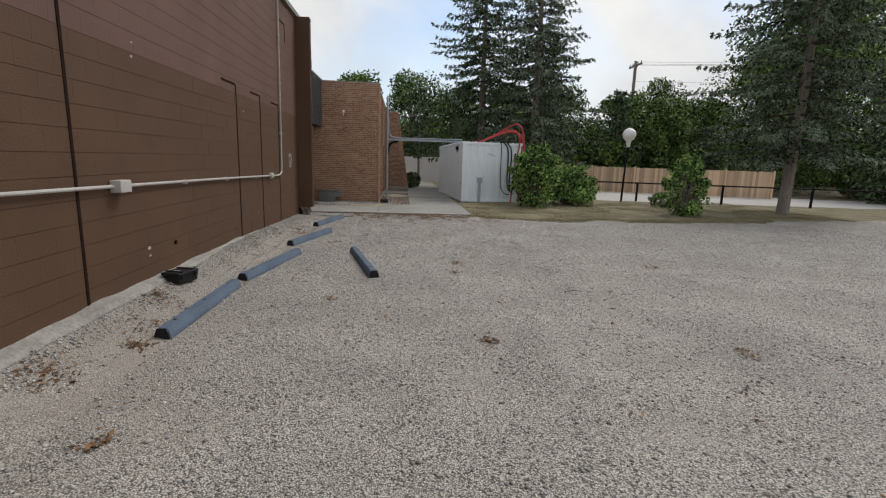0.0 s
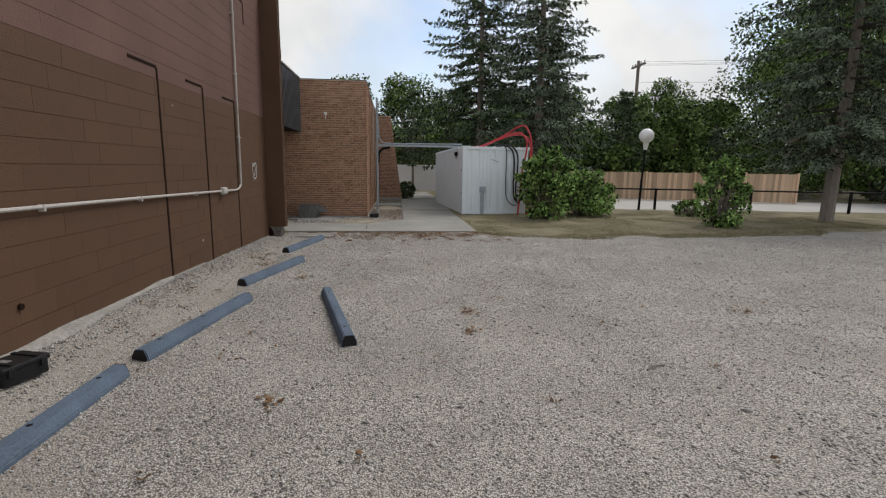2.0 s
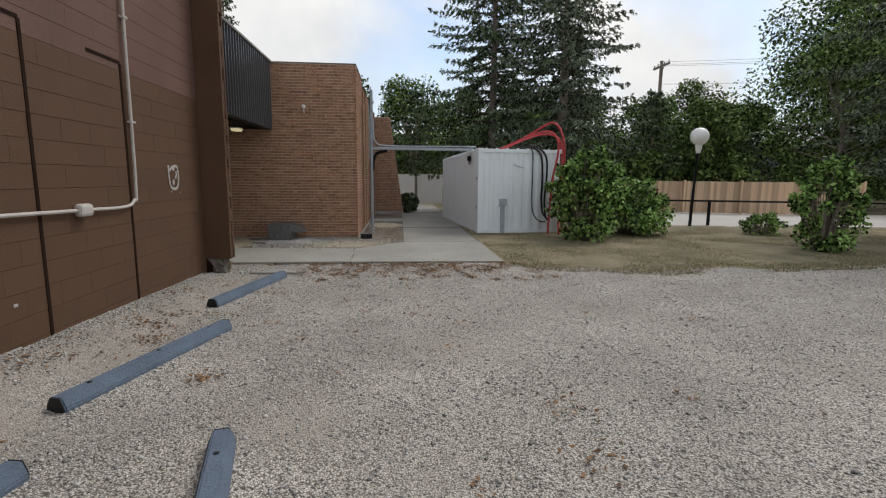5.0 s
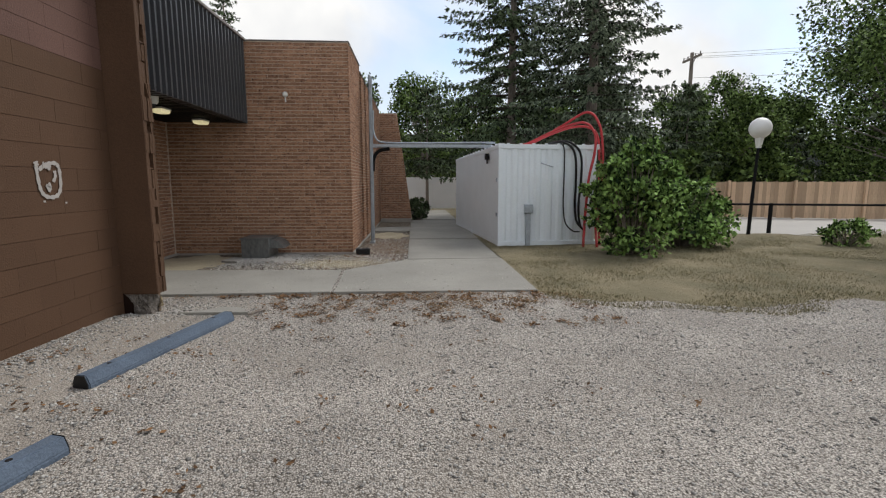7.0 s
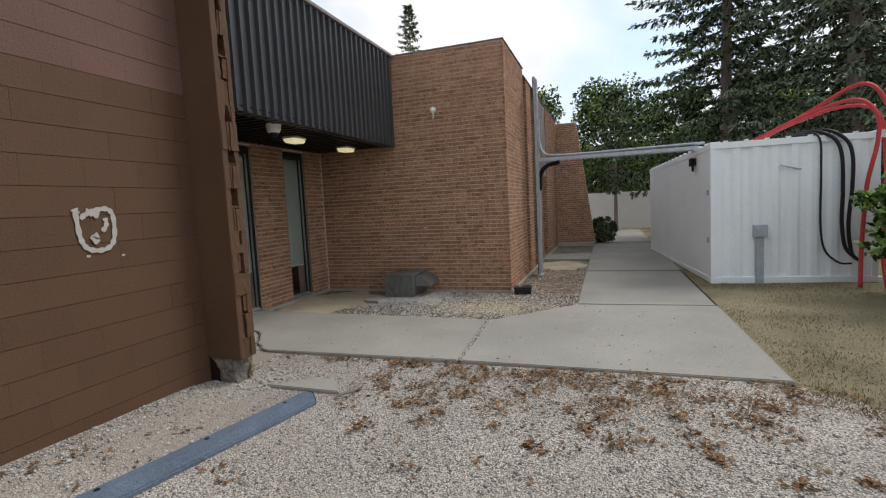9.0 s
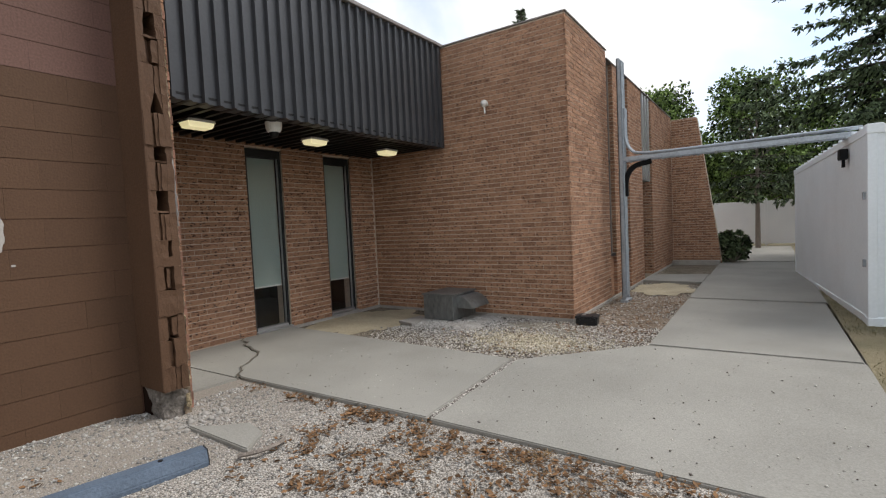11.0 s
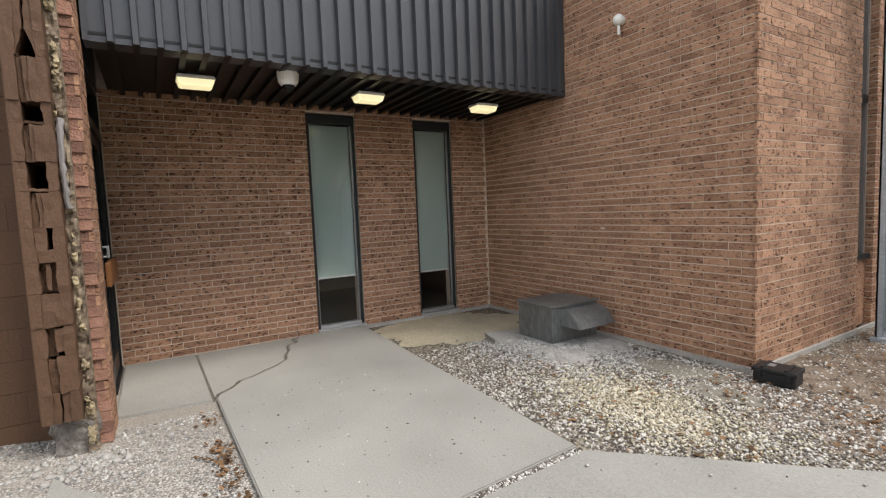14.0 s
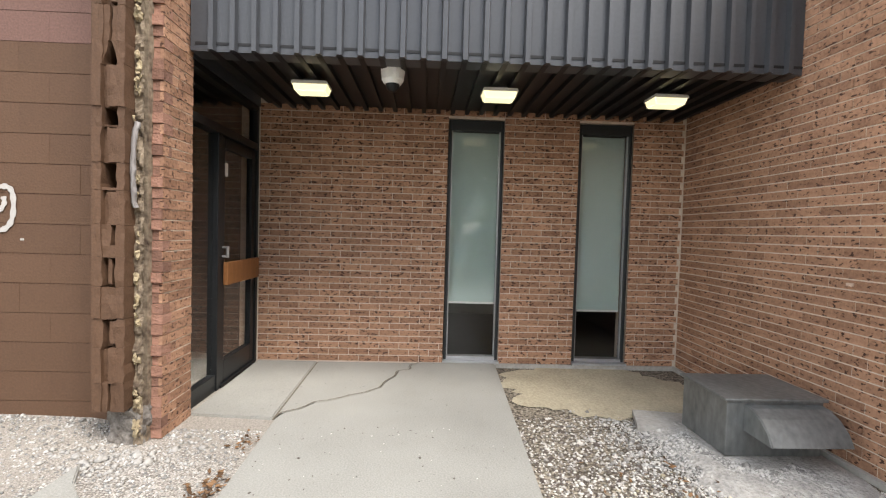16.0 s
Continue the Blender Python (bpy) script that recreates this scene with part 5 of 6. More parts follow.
# ---- loose ground cover ----
def stones(name, n, region, size, material, label, seed, zf, sink=0.35):
    """Scattered angular pieces, one joined mesh."""
    r = np.random.RandomState(seed)
    xs, ys = region(r, n)
    n = len(xs)
    unit = np.array([(1, 0, 0), (0, 1, 0), (-1, 0, 0), (0, -1, 0), (0, 0, 1.0), (0.2, 0.1, -0.8)])
    fc = np.array([(0, 1, 4), (1, 2, 4), (2, 3, 4), (3, 0, 4), (1, 0, 5), (2, 1, 5), (3, 2, 5), (0, 3, 5)])
    s = size * np.exp(r.normal(0, 0.35, n))
    jit = unit[None] * r.uniform(0.7, 1.3, (n, 6, 3)) + r.uniform(-0.25, 0.25, (n, 6, 3))
    a = r.uniform(0, 6.28, n)
    c, sn = np.cos(a)[:, None], np.sin(a)[:, None]
    v = np.stack([jit[:, :, 0] * c - jit[:, :, 1] * sn, jit[:, :, 0] * sn + jit[:, :, 1] * c, jit[:, :, 2] * 0.7], 2) * s[:, None, None]
    zs = np.array([zf(x, y) for x, y in zip(xs, ys)])
    v += np.stack([xs, ys, zs + s * (0.5 - sink)], 1)[:, None, :]
    f = (fc[None] + (np.arange(n) * 6)[:, None, None]).reshape(-1)
    me = bpy.data.meshes.new(name)
    me.vertices.add(6 * n)
    me.vertices.foreach_set("co", v.astype(np.float32).ravel())
    me.loops.add(24 * n)
    me.loops.foreach_set("vertex_index", f.astype(np.int32))
    me.polygons.add(8 * n)
    me.polygons.foreach_set("loop_start", np.arange(0, 24 * n, 3, dtype=np.int32))
    me.update(calc_edges=True)
    me.materials.append(material)
    return tagged(new(name, me), label, "gravel", kind="stuff")


def lot(r, n):
    x, y = -2.95 + 15.0 * r.uniform(0, 1, n) ** 1.5, 14.75 - 14.0 * r.uniform(0, 1, n)
    keep = (y < 13.95) | (x < 1.9)
    return x[keep], y[keep]


M_BEDSTONE = mat("mixed bed gravel", (0.17, 0.138, 0.118), 0.95, 0.35, 3, 0.2, 60, col2=(0.60, 0.57, 0.52), island=True, obj=0.9)
M_YELLOWSTONE = mat("pale yellow pebbles", (0.42, 0.36, 0.24), 0.95, 0.25, 3, 0.2, 60, col2=(0.60, 0.54, 0.42), island=True, obj=0.6)


def rubble_region(r, n):
    x, y = r.normal(-2.52, 0.12, n), r.normal(14.0, 0.17, n)
    k = (x > -2.67) | (y > 14.16)
    return x[k], y[k]


def pad_region(r, n):
    a, d = r.uniform(-2.2, 0.7, n), 0.36 + 0.6 * np.abs(r.normal(0, 0.6, n)) ** 1.3
    x, y = -2.75 + np.cos(a) * d, 18.0 + np.sin(a) * d * 0.75
    k = (y < 18.55) & (y > 16.9)
    return x[k], y[k]


def bed_region(r, n):
    x, y = r.uniform(-3.3, 0.1, n), r.uniform(16.4, 18.55, n)
    keep = (y > 16.55) & (x + 0.02 < (y - 17.5) * 1.0 + 0.1) & ((x > -2.3) | (y < 17.6)) & (r.rand(n) < 0.25 + 0.75 * np.clip((x + 3.3) / 1.2, 0, 1))
    return x[keep], y[keep]


stones("gravel_stones", 145000, lot, 0.0074, M_STONE, "loose angular limestone gravel pieces covering the lot", 5, gravel_z)
stones("bed_stones", 26000, bed_region, 0.0088, M_BEDSTONE, "grey and white river stones in the bed", 6, lambda x, y: -0.025)
stones("yellow_stones", 5200, lambda r, n: (lambda x, y: (x[(y > 16.6) & (y < 18.5) & (x < y - 17.5)], y[(y > 16.6) & (y < 18.5) & (x < y - 17.5)]))(r.normal(-1.15, 0.42, n), r.normal(17.32, 0.24, n)), 0.0085, M_YELLOWSTONE, "pale yellow pebbles strewn over the bed", 16, lambda x, y: -0.020)
stones("joint_crumbs", 900, lambda r, n: (lambda k: (-0.868 - 0.085 * k + r.normal(0, 0.014, n), 14.85 + 1.6 * k))(r.uniform(0, 1, n)), 0.008, M_BEDSTONE, "grit filling the joint between the slabs", 17, lambda x, y: 0.006)
stones("slab_crumbs", 420, lambda r, n: (r.uniform(-3.0, 1.85, n), 14.86 + 2.6 * r.uniform(0, 1, n) ** 1.4), 0.0055, M_BEDSTONE, "scattered grit lying on the walkway slabs", 18, lambda x, y: 0.022 if y < 16.4 or (x > -0.8 and y < 17.5 and x > y - 17.35) else -0.02)
stones("side_bed_stones", 3200, lambda r, n: (r.uniform(-1.0, 0.08, n), r.uniform(18.6, 22.8, n)), 0.009, M_BEDSTONE, "sparse stones on the dirt strip", 7, lambda x, y: -0.025)


stones("rubble_pieces", 110, rubble_region, 0.021, M_CONC_OLD, "broken concrete rubble at the foot of the cut wall", 8, gravel_z)
stones("pad_crumbs", 12000, pad_region, 0.0085, M_STONE, "white crushed stone round the concrete pad", 9, lambda x, y: 0.022 - 0.046 * max(0.0, min(1.0, (math.hypot(x + 2.68, y - 18.04) - 0.36) / 0.3)))


def dead_leaves(name, spots, label, seed, zf):
    r = np.random.RandomState(seed)
    b = []
    for x, y, n, sp in spots:
        k = r.normal(size=(n, 2)) * sp
        b.append(np.stack([x + k[:, 0], y + k[:, 1]], 1))
    b = np.concatenate(b)
    z = np.array([zf(px, py) for px, py in b]) + r.uniform(0.004, 0.022, len(b))
    base_ = np.column_stack([b, z])
    a = r.uniform(0, 6.28, len(b))
    ln = r.uniform(0.02, 0.055, len(b))
    tip_ = base_ + np.stack([np.cos(a) * ln, np.sin(a) * ln, r.uniform(-0.006, 0.018, len(b))], 1)
    ob = blades(name, base_, tip_, ln * 0.55, r.uniform(-0.5, 0.5, len(b)), M_DEADLEAF, None)
    return tagged(ob, label, "leaves", kind="stuff")


rr = random.Random(21)
spots = [(rr.uniform(-1.6, 2.6), 14.72 - 1.5 * rr.random() ** 1.6, rr.randint(6, 40), rr.uniform(0.03, 0.10)) for _ in range(130)]
spots += [(rr.uniform(-2.9, 1.0), rr.uniform(10.5, 13.4), rr.randint(3, 9), rr.uniform(0.03, 0.08)) for _ in range(50)]
spots += [(rr.uniform(-2.85, -2.2), rr.uniform(2.0, 13.0), rr.randint(4, 20), rr.uniform(0.04, 0.1)) for _ in range(40)]
spots += [(rr.uniform(-2.4, 5.0), rr.uniform(1.5, 12), rr.randint(2, 6), rr.uniform(0.03, 0.07)) for _ in range(60)]
spots += [(1.1, 8.6, 25, 0.10), (1.15, 9.1, 25, 0.1), (-2.60, 3.76, 110, 0.10), (-1.89, 3.07, 45, 0.05), (-2.36, 4.46, 60, 0.06), (-2.72, 5.57, 60, 0.06), (0.66, 4.63, 50, 0.06), (3.0, 4.3, 40, 0.06), (4.0, 7.86, 60, 0.09), (0.72, 8.03, 50, 0.07), (0.65, 7.38, 40, 0.05), (-0.97, 5.97, 30, 0.05), (-2.45, 11.13, 70, 0.10), (-2.3, 10.72, 60, 0.09), (-1.48, 9.85, 40, 0.06)]
spots += [(-0.87 - 0.05 * k / 14, 14.85 + 1.6 * k / 14, 14, 0.025) for k in range(15)]
spots += [(rr.uniform(-3.0, 1.8), 14.74 + rr.uniform(-0.06, 0.02), 14, 0.05) for _ in range(30)]
dead_leaves("dead_leaves", spots, "brown dead leaves and twigs scattered on the gravel", 3, gravel_z)


def weeds(spots, seed):
    """Tufts of dry weeds: thin blades fanning up from each spot."""
    r = np.random.RandomState(seed)
    b, t = [], []
    for x, y, n, sp in spots:
        k = r.normal(size=(n, 2)) * sp
        z0 = gravel_z(x, y)
        p = np.column_stack([x + k[:, 0], y + k[:, 1], np.full(n, z0)])
        b.append(p)
        t.append(p + np.column_stack([r.normal(0, 0.03, n), r.normal(0, 0.03, n), r.uniform(0.006, 0.03, n)]))
    b, t = np.concatenate(b), np.concatenate(t)
    ob = blades("dry_weeds", b, t, np.full(len(b), 0.006), r.uniform(0, 3.14, len(b)), M_WEED, None)
    return tagged(ob, "straw-coloured dry weeds at the edge of the slabs", "weeds", kind="stuff")


M_WEED = leaf_mat("dry weeds", (0.20, 0.115, 0.055), (0.40, 0.27, 0.14))
weeds([(rr.uniform(-0.8, 2.6), 14.72 - 0.9 * rr.random() ** 1.5, rr.randint(20, 80), rr.uniform(0.03, 0.09)) for _ in range(30)] + [(0.05, 14.74, 120, 0.04), (1.0, 14.2, 300, 0.15), (1.6, 14.35, 260, 0.14), (0.55, 14.05, 200, 0.09)], 12)
bed_spots = [(rr.uniform(-0.95, 0.05), rr.uniform(17.9, 20.6), rr.randint(6, 16), 0.09) for _ in range(60)] + [(rr.uniform(-2.6, 0.05), rr.uniform(16.6, 18.4), rr.randint(2, 8), 0.08) for _ in range(60)]
dead_leaves("bed_leaves", bed_spots, "brown dead leaves lying in the stone bed", 4, lambda x, y: -0.02)


# grass blades on the lawn
def tufts(n, seed):
    r = np.random.RandomState(seed)
    x = r.uniform(1.95, 15, n)
    y = np.array([lawn_edge(v) for v in x]) + 7.0 * r.uniform(0, 1, n) ** 1.3 - 0.15
    keep = np.array([noise.noise((a * 0.7, b * 0.7, 9)) for a, b in zip(x, y)]) > -0.32 + 0.25 * r.rand(n)
    x, y = x[keep], y[keep]
    b = np.stack([x, y, np.full(len(x), 0.0)], 1)
    t = b + np.stack([r.normal(0, 0.014, len(x)), r.normal(0, 0.014, len(x)), r.uniform(0.015, 0.04, len(x))], 1)
    ob = blades("grass_blades", b, t, np.full(len(x), 0.007), r.uniform(0, 3.14, len(x)), M_GRASSBLADE, None)
    return tagged(ob, "short dry grass blades on the lawn", "grass", kind="stuff")


M_GRASSBLADE = leaf_mat("grass blades", (0.165, 0.16, 0.075), (0.36, 0.31, 0.18))
tufts(110000, 31)
stick = tagged(mesh_ob("stick", tube([(-2.42, 2.12, 0.03), (-2.3, 2.25, 0.035), (-2.22, 2.3, 0.03)], 0.012, 6), M_BARK), "short dry brown stick lying on the gravel", "stick")
stick2 = tagged(mesh_ob("stick", tube([(1.95, 6.3, 0.0), (2.05, 6.36, 0.012), (2.14, 6.38, 0.0)], 0.008, 6), M_BARK), "short dry brown stick lying on the gravel", "stick")

tagged(mesh_ob("bark_strip", tube(spline([(-1.62, 13.78, 0.01), (-1.52, 13.86, 0.03), (-1.50, 13.98, 0.03), (-1.55, 14.08, 0.012)], 5), 0.014, 6), M_BARK), "curled strip of brown bark on the gravel", "bark")


# ---- masonry pieces ----
def piece_mesh(name, l, t, h, material, chamfer=0.0):
    bm = box(-l / 2, -t, 0, l / 2, t, h)
    me = bpy.data.meshes.new(name)
    bm.to_mesh(me)
    bm.free()
    me.materials.append(material)
    return me


def joined(name, items, material, parent):
    """Boxes (x0, y0, z0, x1, y1, z1) as one part of kind stuff."""
    v, f = [], []
    for x0, y0, z0, x1, y1, z1 in items:
        o = len(v)
        v += [(x0, y0, z0), (x1, y0, z0), (x1, y1, z0), (x0, y1, z0), (x0, y0, z1), (x1, y0, z1), (x1, y1, z1), (x0, y1, z1)]
        f += [(o, o + 1, o + 5, o + 4), (o + 1, o + 2, o + 6, o + 5), (o + 2, o + 3, o + 7, o + 6), (o + 3, o, o + 4, o + 7), (o + 4, o + 5, o + 6, o + 7), (o, o + 3, o + 2, o + 1)]
    ob = raw(name, v, f, material, parent)
    ob["kind"] = "stuff"
    return ob


BC, BL, GAP, GAPH = 0.0692, 0.2135, 0.0092, 0.006
brng = random.Random(77)


def brick_field(parent, axis, plane, u0, u1, z0, z1, holes=(), parts_box=None, limit=300, out=1, cut=None):
    """Running-bond bricks on a wall plane. axis: the way along the wall. out: sign of the facing normal."""
    singles, rest = [], []
    k = 0
    z = z0
    while z < z1 - 0.02:
        top = min(z + BC - GAP, z1)
        u = u0 - (BL / 2 if k % 2 else 0)
        hi_u = u1 if cut is None else cut(z)
        while u < hi_u - 0.01:
            a, b = max(u, u0) , min(u + BL - GAPH, hi_u)
            u += BL
            segs = [(a, b)]
            for h0, h1, hz0, hz1 in holes:
                if top > hz0 and z < hz1:
                    nxt = []
                    for s0, s1 in segs:
                        if s1 <= h0 or s0 >= h1:
                            nxt.append((s0, s1))
                        else:
                            if s0 < h0 - 0.02:
                                nxt.append((s0, h0))
                            if s1 > h1 + 0.02:
                                nxt.append((h1, s1))
                    segs = nxt
            for s0, s1 in segs:
                if s1 - s0 < 0.02:
                    continue
                d = brng.uniform(-0.0015, 0.0025)
                near = parts_box and parts_box[0] < (s0 + s1) / 2 < parts_box[1] and parts_box[2] < z < parts_box[3]
                (singles if near and len(singles) < limit else rest).append((s0, s1, z, top, d))
        z += BC
        k += 1
    cache = {}
    for s0, s1, za, zb, d in singles:
        key = (round(s1 - s0, 2), round(zb - za, 3))
        if key not in cache:
            cache[key] = piece_mesh("brick", s1 - s0, 0.012, zb - za, M_BRICK)
        o = new("brick", cache[key])
        o.parent = parent
        mid = (s0 + s1) / 2
        off = plane + out * (d - 0.0205)
        o.matrix_basis = pose(mid, off, za) if axis == "x" else pose(off, mid, za, 0, 0, 90)
    items = []
    for s0, s1, za, zb, d in rest:
        p0, p1 = plane - out * 0.03, plane + out * (d - 0.0085)
        p0, p1 = min(p0, p1), max(p0, p1)
        items.append((s0, p0, za, s1, p1, zb) if axis == "x" else (p0, s0, za, p1, s1, zb))
    if items:
        joined("bricks", items, M_BRICK_J, parent)


brick_field(wall_entry, "y", -4.70, 14.10, 18.60, 0.015, 2.72, holes=((16.06, 16.66, 0.0, 2.62), (17.46, 18.05, 0.0, 2.62)), parts_box=(14.0, 17.5, 0.0, 1.9))
brick_field(wall_wing, "x", 18.60, -4.69, -1.05, 0.015, 4.25, parts_box=(-4.7, -2.2, 0.3, 2.0), out=-1)
brick_field(wall_wing, "y", -1.05, 18.60, 20.6, 0.015, 4.25)
for a, b in ((21.0, 21.6), (22.1, 23.3), (24.35, 27.2)):
    brick_field(wall_wing, "y", -1.05, a, b, 0.015, 4.12)
brick_field(wall_wing, "x", 24.338, -1.74, -1.06, 0.015, 4.12, out=-1)
for y in (20.988, 22.088):
    brick_field(wall_wing, "x", y, -1.13, -1.06, 0.015, 4.12, out=-1)
brick_field(wall_batter, "x", 27.2, -1.05, 0.16, 0.015, 4.05, out=-1, cut=lambda z: 0.155 - 0.56 * z / 4.08)
brick_field(wall_stub, "x", WALL_END, -3.19, -2.80, 0.0, 5.1, parts_box=(-4, -2, 0, 2.6))

# toothed brick ends and foam in the cut wall
M_PINK = mat("broken brick faces", (0.26, 0.14, 0.10), 0.95, 0.3, 20, 0.6, 60, obj=0.6)
for k in range(74):
    z = 0.0 + k * BC
    o = new("brick_end", piece_mesh("brick_end", 0.085 + brng.uniform(0, 0.03), 0.036, BC - 0.004, M_PINK))
    o.parent = wall_stub
    o.matrix_basis = pose(-2.846 + brng.uniform(-0.012, 0.008), 14.096 + brng.uniform(-0.006, 0.003), z, brng.uniform(-1, 1), brng.uniform(-1, 1), brng.uniform(-1.5, 1.5))
cv, cf = [], []
NZ = 240
for i in range(NZ + 1):
    z = 5.08 * i / NZ
    for j in range(5):
        y = 14.005 + 0.06 * j / 4
        q = Vector((0, y * 30, z * 14))
        cv.append((-2.70 + 0.028 * noise.noise(q) + 0.014 * noise.noise(q * 3), y, z))
for i in range(NZ):
    for j in range(4):
        o = i * 5 + j
        cf.append((o, o + 1, o + 6, o + 5))
part_foam = raw("torn_lining", cv, cf, M_LINING, wall_stub)
fb = bmesh.new()
for zc, n_l in ((0.12, 6), (0.3, 7), (0.5, 5), (0.85, 4), (1.0, 4), (1.3, 3), (1.62, 5), (2.0, 3), (2.3, 6), (2.42, 4), (2.75, 8), (2.9, 5), (3.4, 6), (4.1, 6), (4.6, 5)):
    for _ in range(n_l):
        bmesh.ops.create_icosphere(fb, subdivisions=2, radius=brng.uniform(0.009, 0.021), matrix=Matrix.Translation((-2.685 + brng.uniform(-0.01, 0.015), 14.035 + brng.uniform(-0.015, 0.015), zc + brng.uniform(-0.08, 0.08))) @ Matrix.Diagonal((0.7, 0.75, brng.uniform(0.9, 2.4), 1)))
for v in fb.verts:
    v.co += Vector((noise.noise(v.co * 60), noise.noise(v.co * 57 + Vector((3, 1, 2))), noise.noise(v.co * 53))) * 0.014
part("foam", fb, M_FOAM, wall_stub, "torn pale yellow insulation foam")
flap = tube(spline([(-2.66, 14.035, 1.52), (-2.648, 14.03, 1.68), (-2.655, 14.028, 1.85), (-2.665, 14.03, 1.98), (-2.69, 14.035, 2.05)], 5), 0.017, 8)
for v in flap.verts:
    v.co.y += 0.012 * noise.noise(v.co * 22)
part("membrane", flap, M_TRIM, wall_stub, "curled grey membrane strip")
STUB_X = -2.592
part("side_face", box(-2.97, 13.808, 0.26, STUB_X - 0.004, 13.832, 5.1, bevel=0.006), M_PAINT, wall_stub, "smooth brown painted side")
foot = box(-2.97, 13.84, -0.2, STUB_X - 0.11, 14.06, 0.255)
bmesh.ops.subdivide_edges(foot, edges=foot.edges[:], cuts=9, use_grid_fill=True)
for v in foot.verts:
    v.co += Vector((noise.noise(v.co * 14), noise.noise(v.co * 15 + Vector((2, 5, 1))), noise.noise(v.co * 13 + Vector((7, 1, 3))))) * 0.035
part("stub_foot", foot, M_FOOT, wall_stub, "crumbled grey mortar at the foot")
CC = 0.2037
CZ0 = 0.177 - CC
# broken hollow blocks of the cut wall: (bottom, top, shape)
COURSES = [(0.25, 0.43, "split"), (0.43, 0.65, "step"), (0.65, 0.83, "torn"), (0.83, 1.03, "whole"), (1.03, 1.21, "slot"), (1.21, 1.41, "slit"), (1.41, 1.62, "grooved"), (1.62, 1.79, "hole"), (1.79, 2.0, "grooved"), (2.0, 2.125, "hole"), (2.125, 2.38, "grooved"), (2.38, 2.52, "wedge"), (2.52, 2.73, "split"), (2.73, 2.93, "torn"), (2.93, 3.12, "hole"), (3.12, 3.33, "grooved"), (3.33, 3.5, "wedge"), (3.5, 3.7, "whole"), (3.7, 3.88, "hole"), (3.88, 4.1, "split"), (4.1, 4.28, "slot"), (4.28, 4.5, "step"), (4.5, 4.68, "hole"), (4.68, 4.9, "grooved"), (4.9, 5.1, "split")]
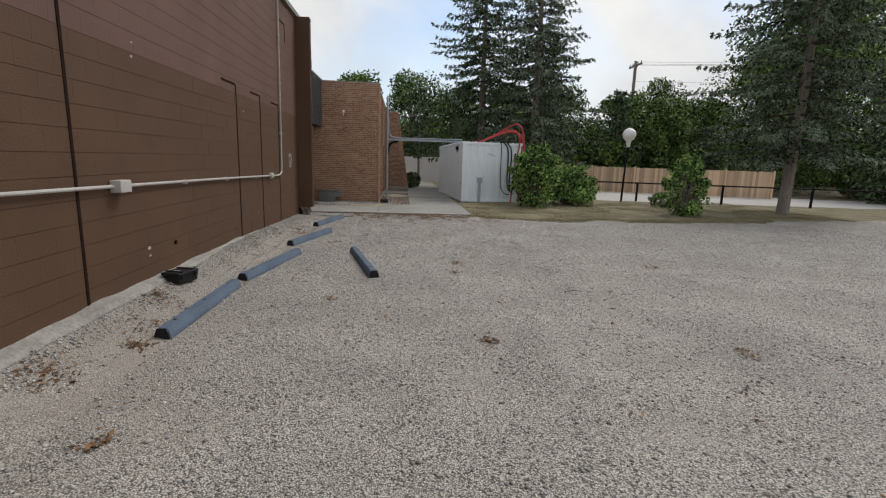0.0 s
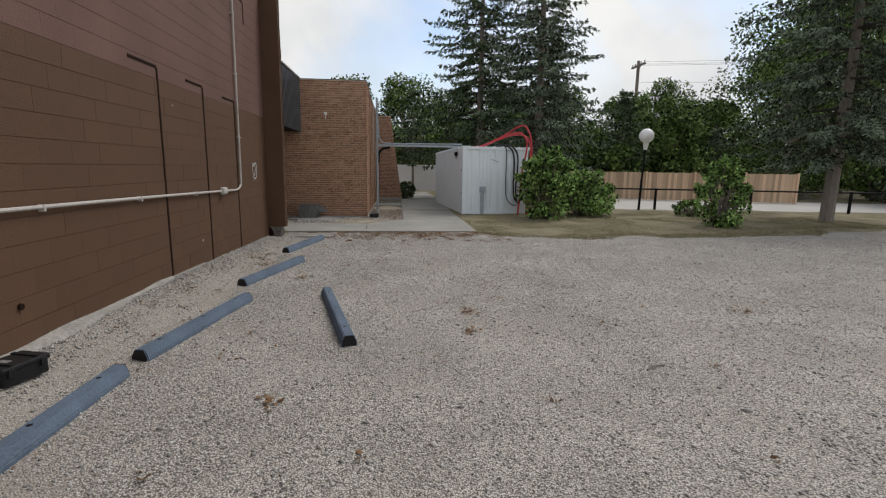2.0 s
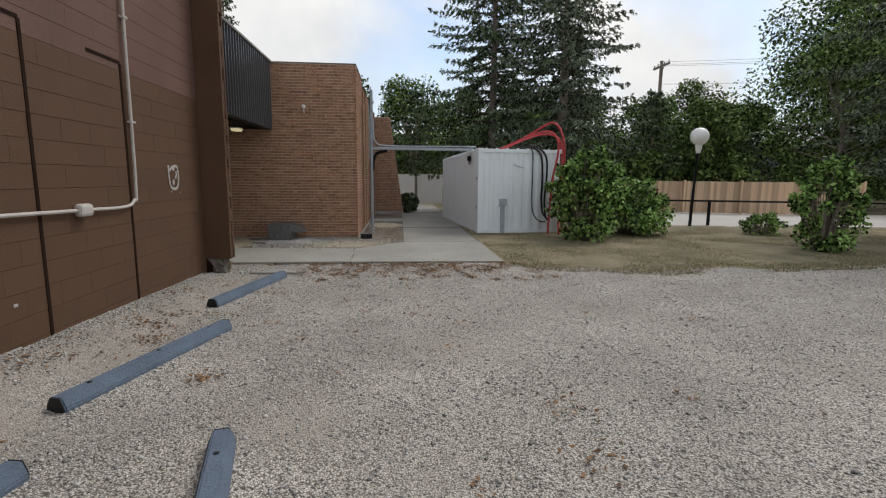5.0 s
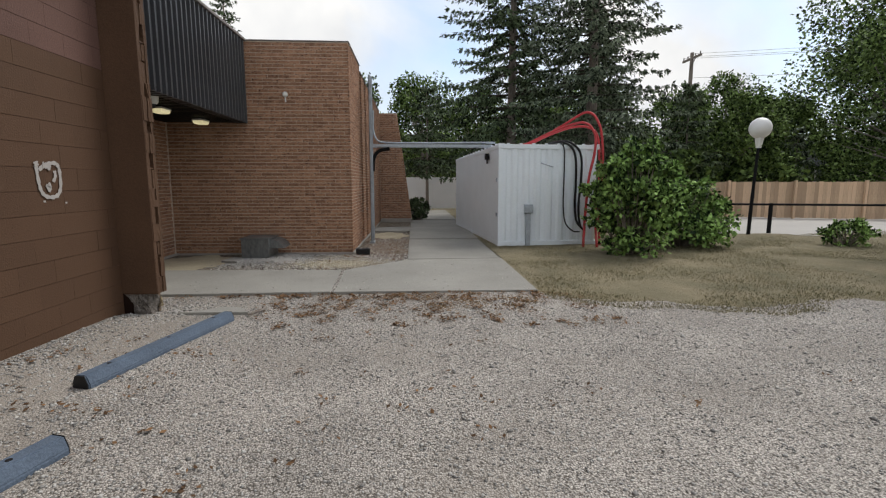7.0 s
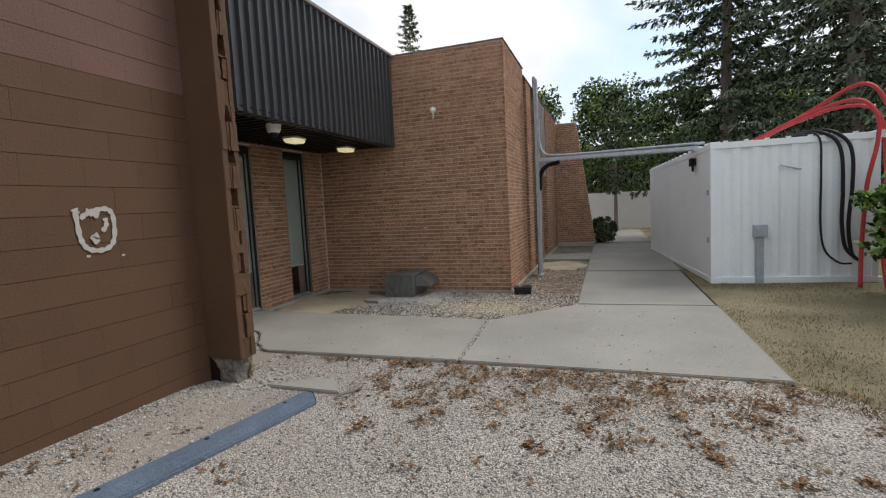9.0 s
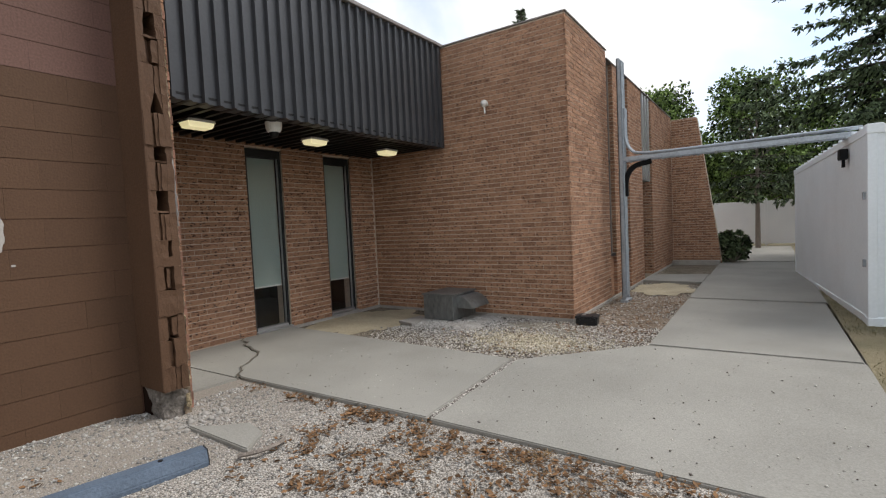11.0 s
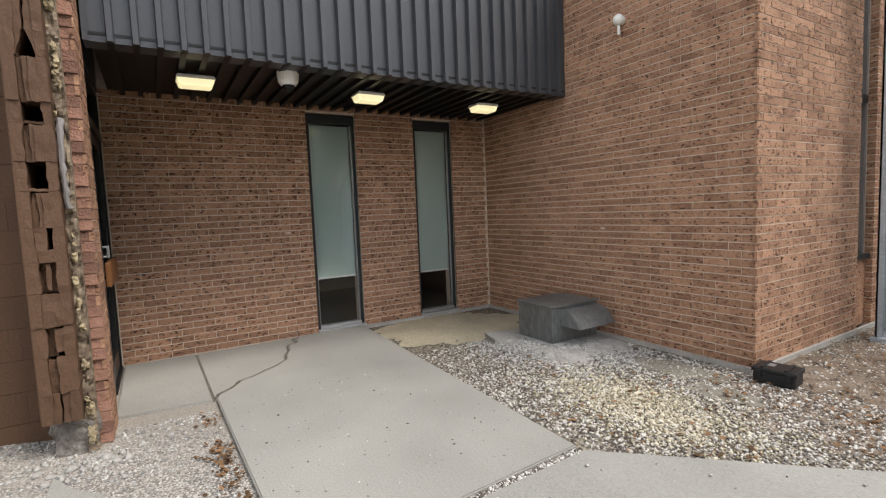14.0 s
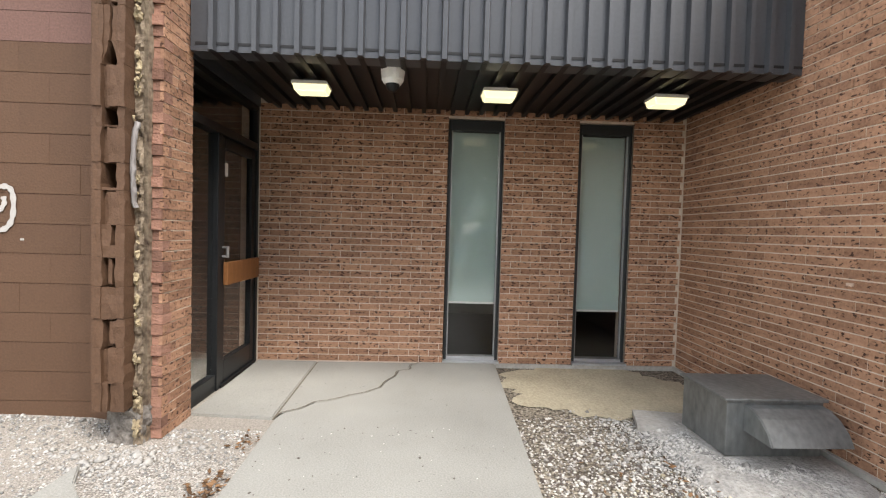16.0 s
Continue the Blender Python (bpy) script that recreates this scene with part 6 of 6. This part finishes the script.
for z0, z1, form in COURSES:
    back, f = -2.95, STUB_X + brng.uniform(-0.006, 0.004)
    y0, y1, y2, y3 = 13.815, 13.872 + brng.uniform(-0.006, 0.006), 13.958 + brng.uniform(-0.006, 0.006), 14.008
    ym = (y1 + y2) / 2
    items = [(back, y0, z0 + 0.001, f, y1, z1 - 0.001), (back, y2, z0 + 0.001, f - 0.005, y3, z1 - 0.001)]
    if form == "split":
        items += [(back, y1, z0, f - 0.008, ym - 0.004, z1), (back, ym + 0.006, z0, f - 0.016, y2, z1 - 0.003)]
    elif form == "step":
        items += [(back, y1, z0, f - 0.03, ym, z1 - 0.02), (back, ym, z0, f - 0.004, y2, z1)]
    elif form == "torn":
        items += [(back, y1, z0, f - 0.055, ym, z1), (back, ym, z0 + 0.02, f - 0.012, y2, z1 - 0.015)]
    elif form == "whole":
        items += [(back, y1, z0, f - 0.006, y2, z1 - 0.006)]
    elif form == "slot":
        items += [(back, y1, z0, f - 0.06, y2, z1), (back, ym - 0.01, z0 + 0.02, f - 0.02, ym + 0.012, z1 - 0.01)]
    elif form == "slit":
        items += [(back, y1, z0, f - 0.004, y2, z0 + 0.07), (back, y1, z0 + 0.07, f - 0.006, y2 - 0.028, z1)]
    elif form == "grooved":
        items += [(back, y1, z0, f - 0.035, y1 + 0.028, z1 - 0.006), (back, y1 + 0.028, z0, f - 0.016, ym + 0.006, z1 - 0.006), (back, ym + 0.006, z0, f - 0.006, y2, z1 - 0.008)]
    elif form == "hole":
        items += [(back, y1, z0, f - 0.012, y2, z0 + 0.014)]
    bm = boxes(items)
    if form == "wedge":
        for ya, yb in ((y1, y1 + 0.035), (y2, y2 - 0.035)):
            tri = [[bm.verts.new((x, y, z)) for y, z in ((ya, z0 + 0.01), (ya, z1), (yb, z1))] for x in (f - 0.01, back)]
            bm.faces.new(tri[0])
            bm.faces.new(tri[1][::-1])
            for i in range(3):
                k = (i + 1) % 3
                bm.faces.new((tri[0][i], tri[1][i], tri[1][k], tri[0][k]))
        bmesh.ops.recalc_face_normals(bm, faces=bm.faces[:])
    bmesh.ops.subdivide_edges(bm, edges=bm.edges[:], cuts=3, use_grid_fill=True)
    for v in bm.verts:
        if v.co.x > -2.8 and v.co.y > 13.835:
            q = v.co * 26
            v.co += Vector((noise.noise(q) * 0.7, noise.noise(q + Vector((5, 2, 1))), noise.noise(q + Vector((1, 7, 3))))) * 0.010
    part("broken_block", bm, M_PAINT, wall_stub)

# painted concrete blocks
singles, rest, upper = [], [], []
breaks = (4.86, 9.09, 10.47, 11.86)
for k in range(26):
    z = CZ0 + k * CC
    off = 13.487 - (0.2032 if k % 2 else 0)
    y = off - 0.4064 * 46
    while y < 13.815:
        a, b = y, y + 0.4064
        y += 0.4064
        cuts = [a] + [c for c in breaks if a + 0.03 < c < b - 0.03 and z < 2.7] + [min(b, 13.815)]
        for s0, s1 in zip(cuts, cuts[1:]):
            if s1 - s0 < 0.03 or s1 < -5:
                continue
            it = (s0 + 0.0005, s1 - 0.0005, z + 0.0022, min(z + CC - 0.0022, 5.095))
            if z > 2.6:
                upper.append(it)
            elif s0 > 6.6 and z > 0.0 and len(singles) < 300:
                singles.append(it)
            else:
                rest.append(it)
cache = {}
for s0, s1, za, zb in singles:
    key = (round(s1 - s0, 3), round(zb - za, 3))
    if key not in cache:
        cache[key] = piece_mesh("block", s1 - s0, 0.014, zb - za, M_PAINT)
    o = new("block", cache[key])
    o.parent = wall_block
    o.matrix_basis = pose(WALL_X - 0.014 + brng.uniform(-0.0012, 0.0012), (s0 + s1) / 2, za, 0, 0, 90)
joined("blocks", [(WALL_X - 0.03, s0, za, WALL_X, s1, zb) for s0, s1, za, zb in rest], M_PAINT, wall_block)
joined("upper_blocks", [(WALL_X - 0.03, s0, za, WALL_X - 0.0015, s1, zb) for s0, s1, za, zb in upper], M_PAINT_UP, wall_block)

# pale chips on the brickwork
M_PATCH = mat("chipped brick core", (0.56, 0.42, 0.33), 0.95, 0.3, 30, 0.4)
for x, y, z in ((-4.702, 15.78, 1.23), (-4.702, 15.95, 2.05)):
    part("chip", box(x - 0.004, y - 0.035, z - 0.012, x + 0.006, y + 0.035, z + 0.014, bevel=0.003), M_PATCH, wall_entry, "pale chipped spot")
for x, z in ((-2.6, 1.15),):
    part("chip", box(x - 0.025, 18.596, z - 0.008, x + 0.025, 18.61, z + 0.014, bevel=0.003), M_PATCH, wall_wing, "pale chipped spot")
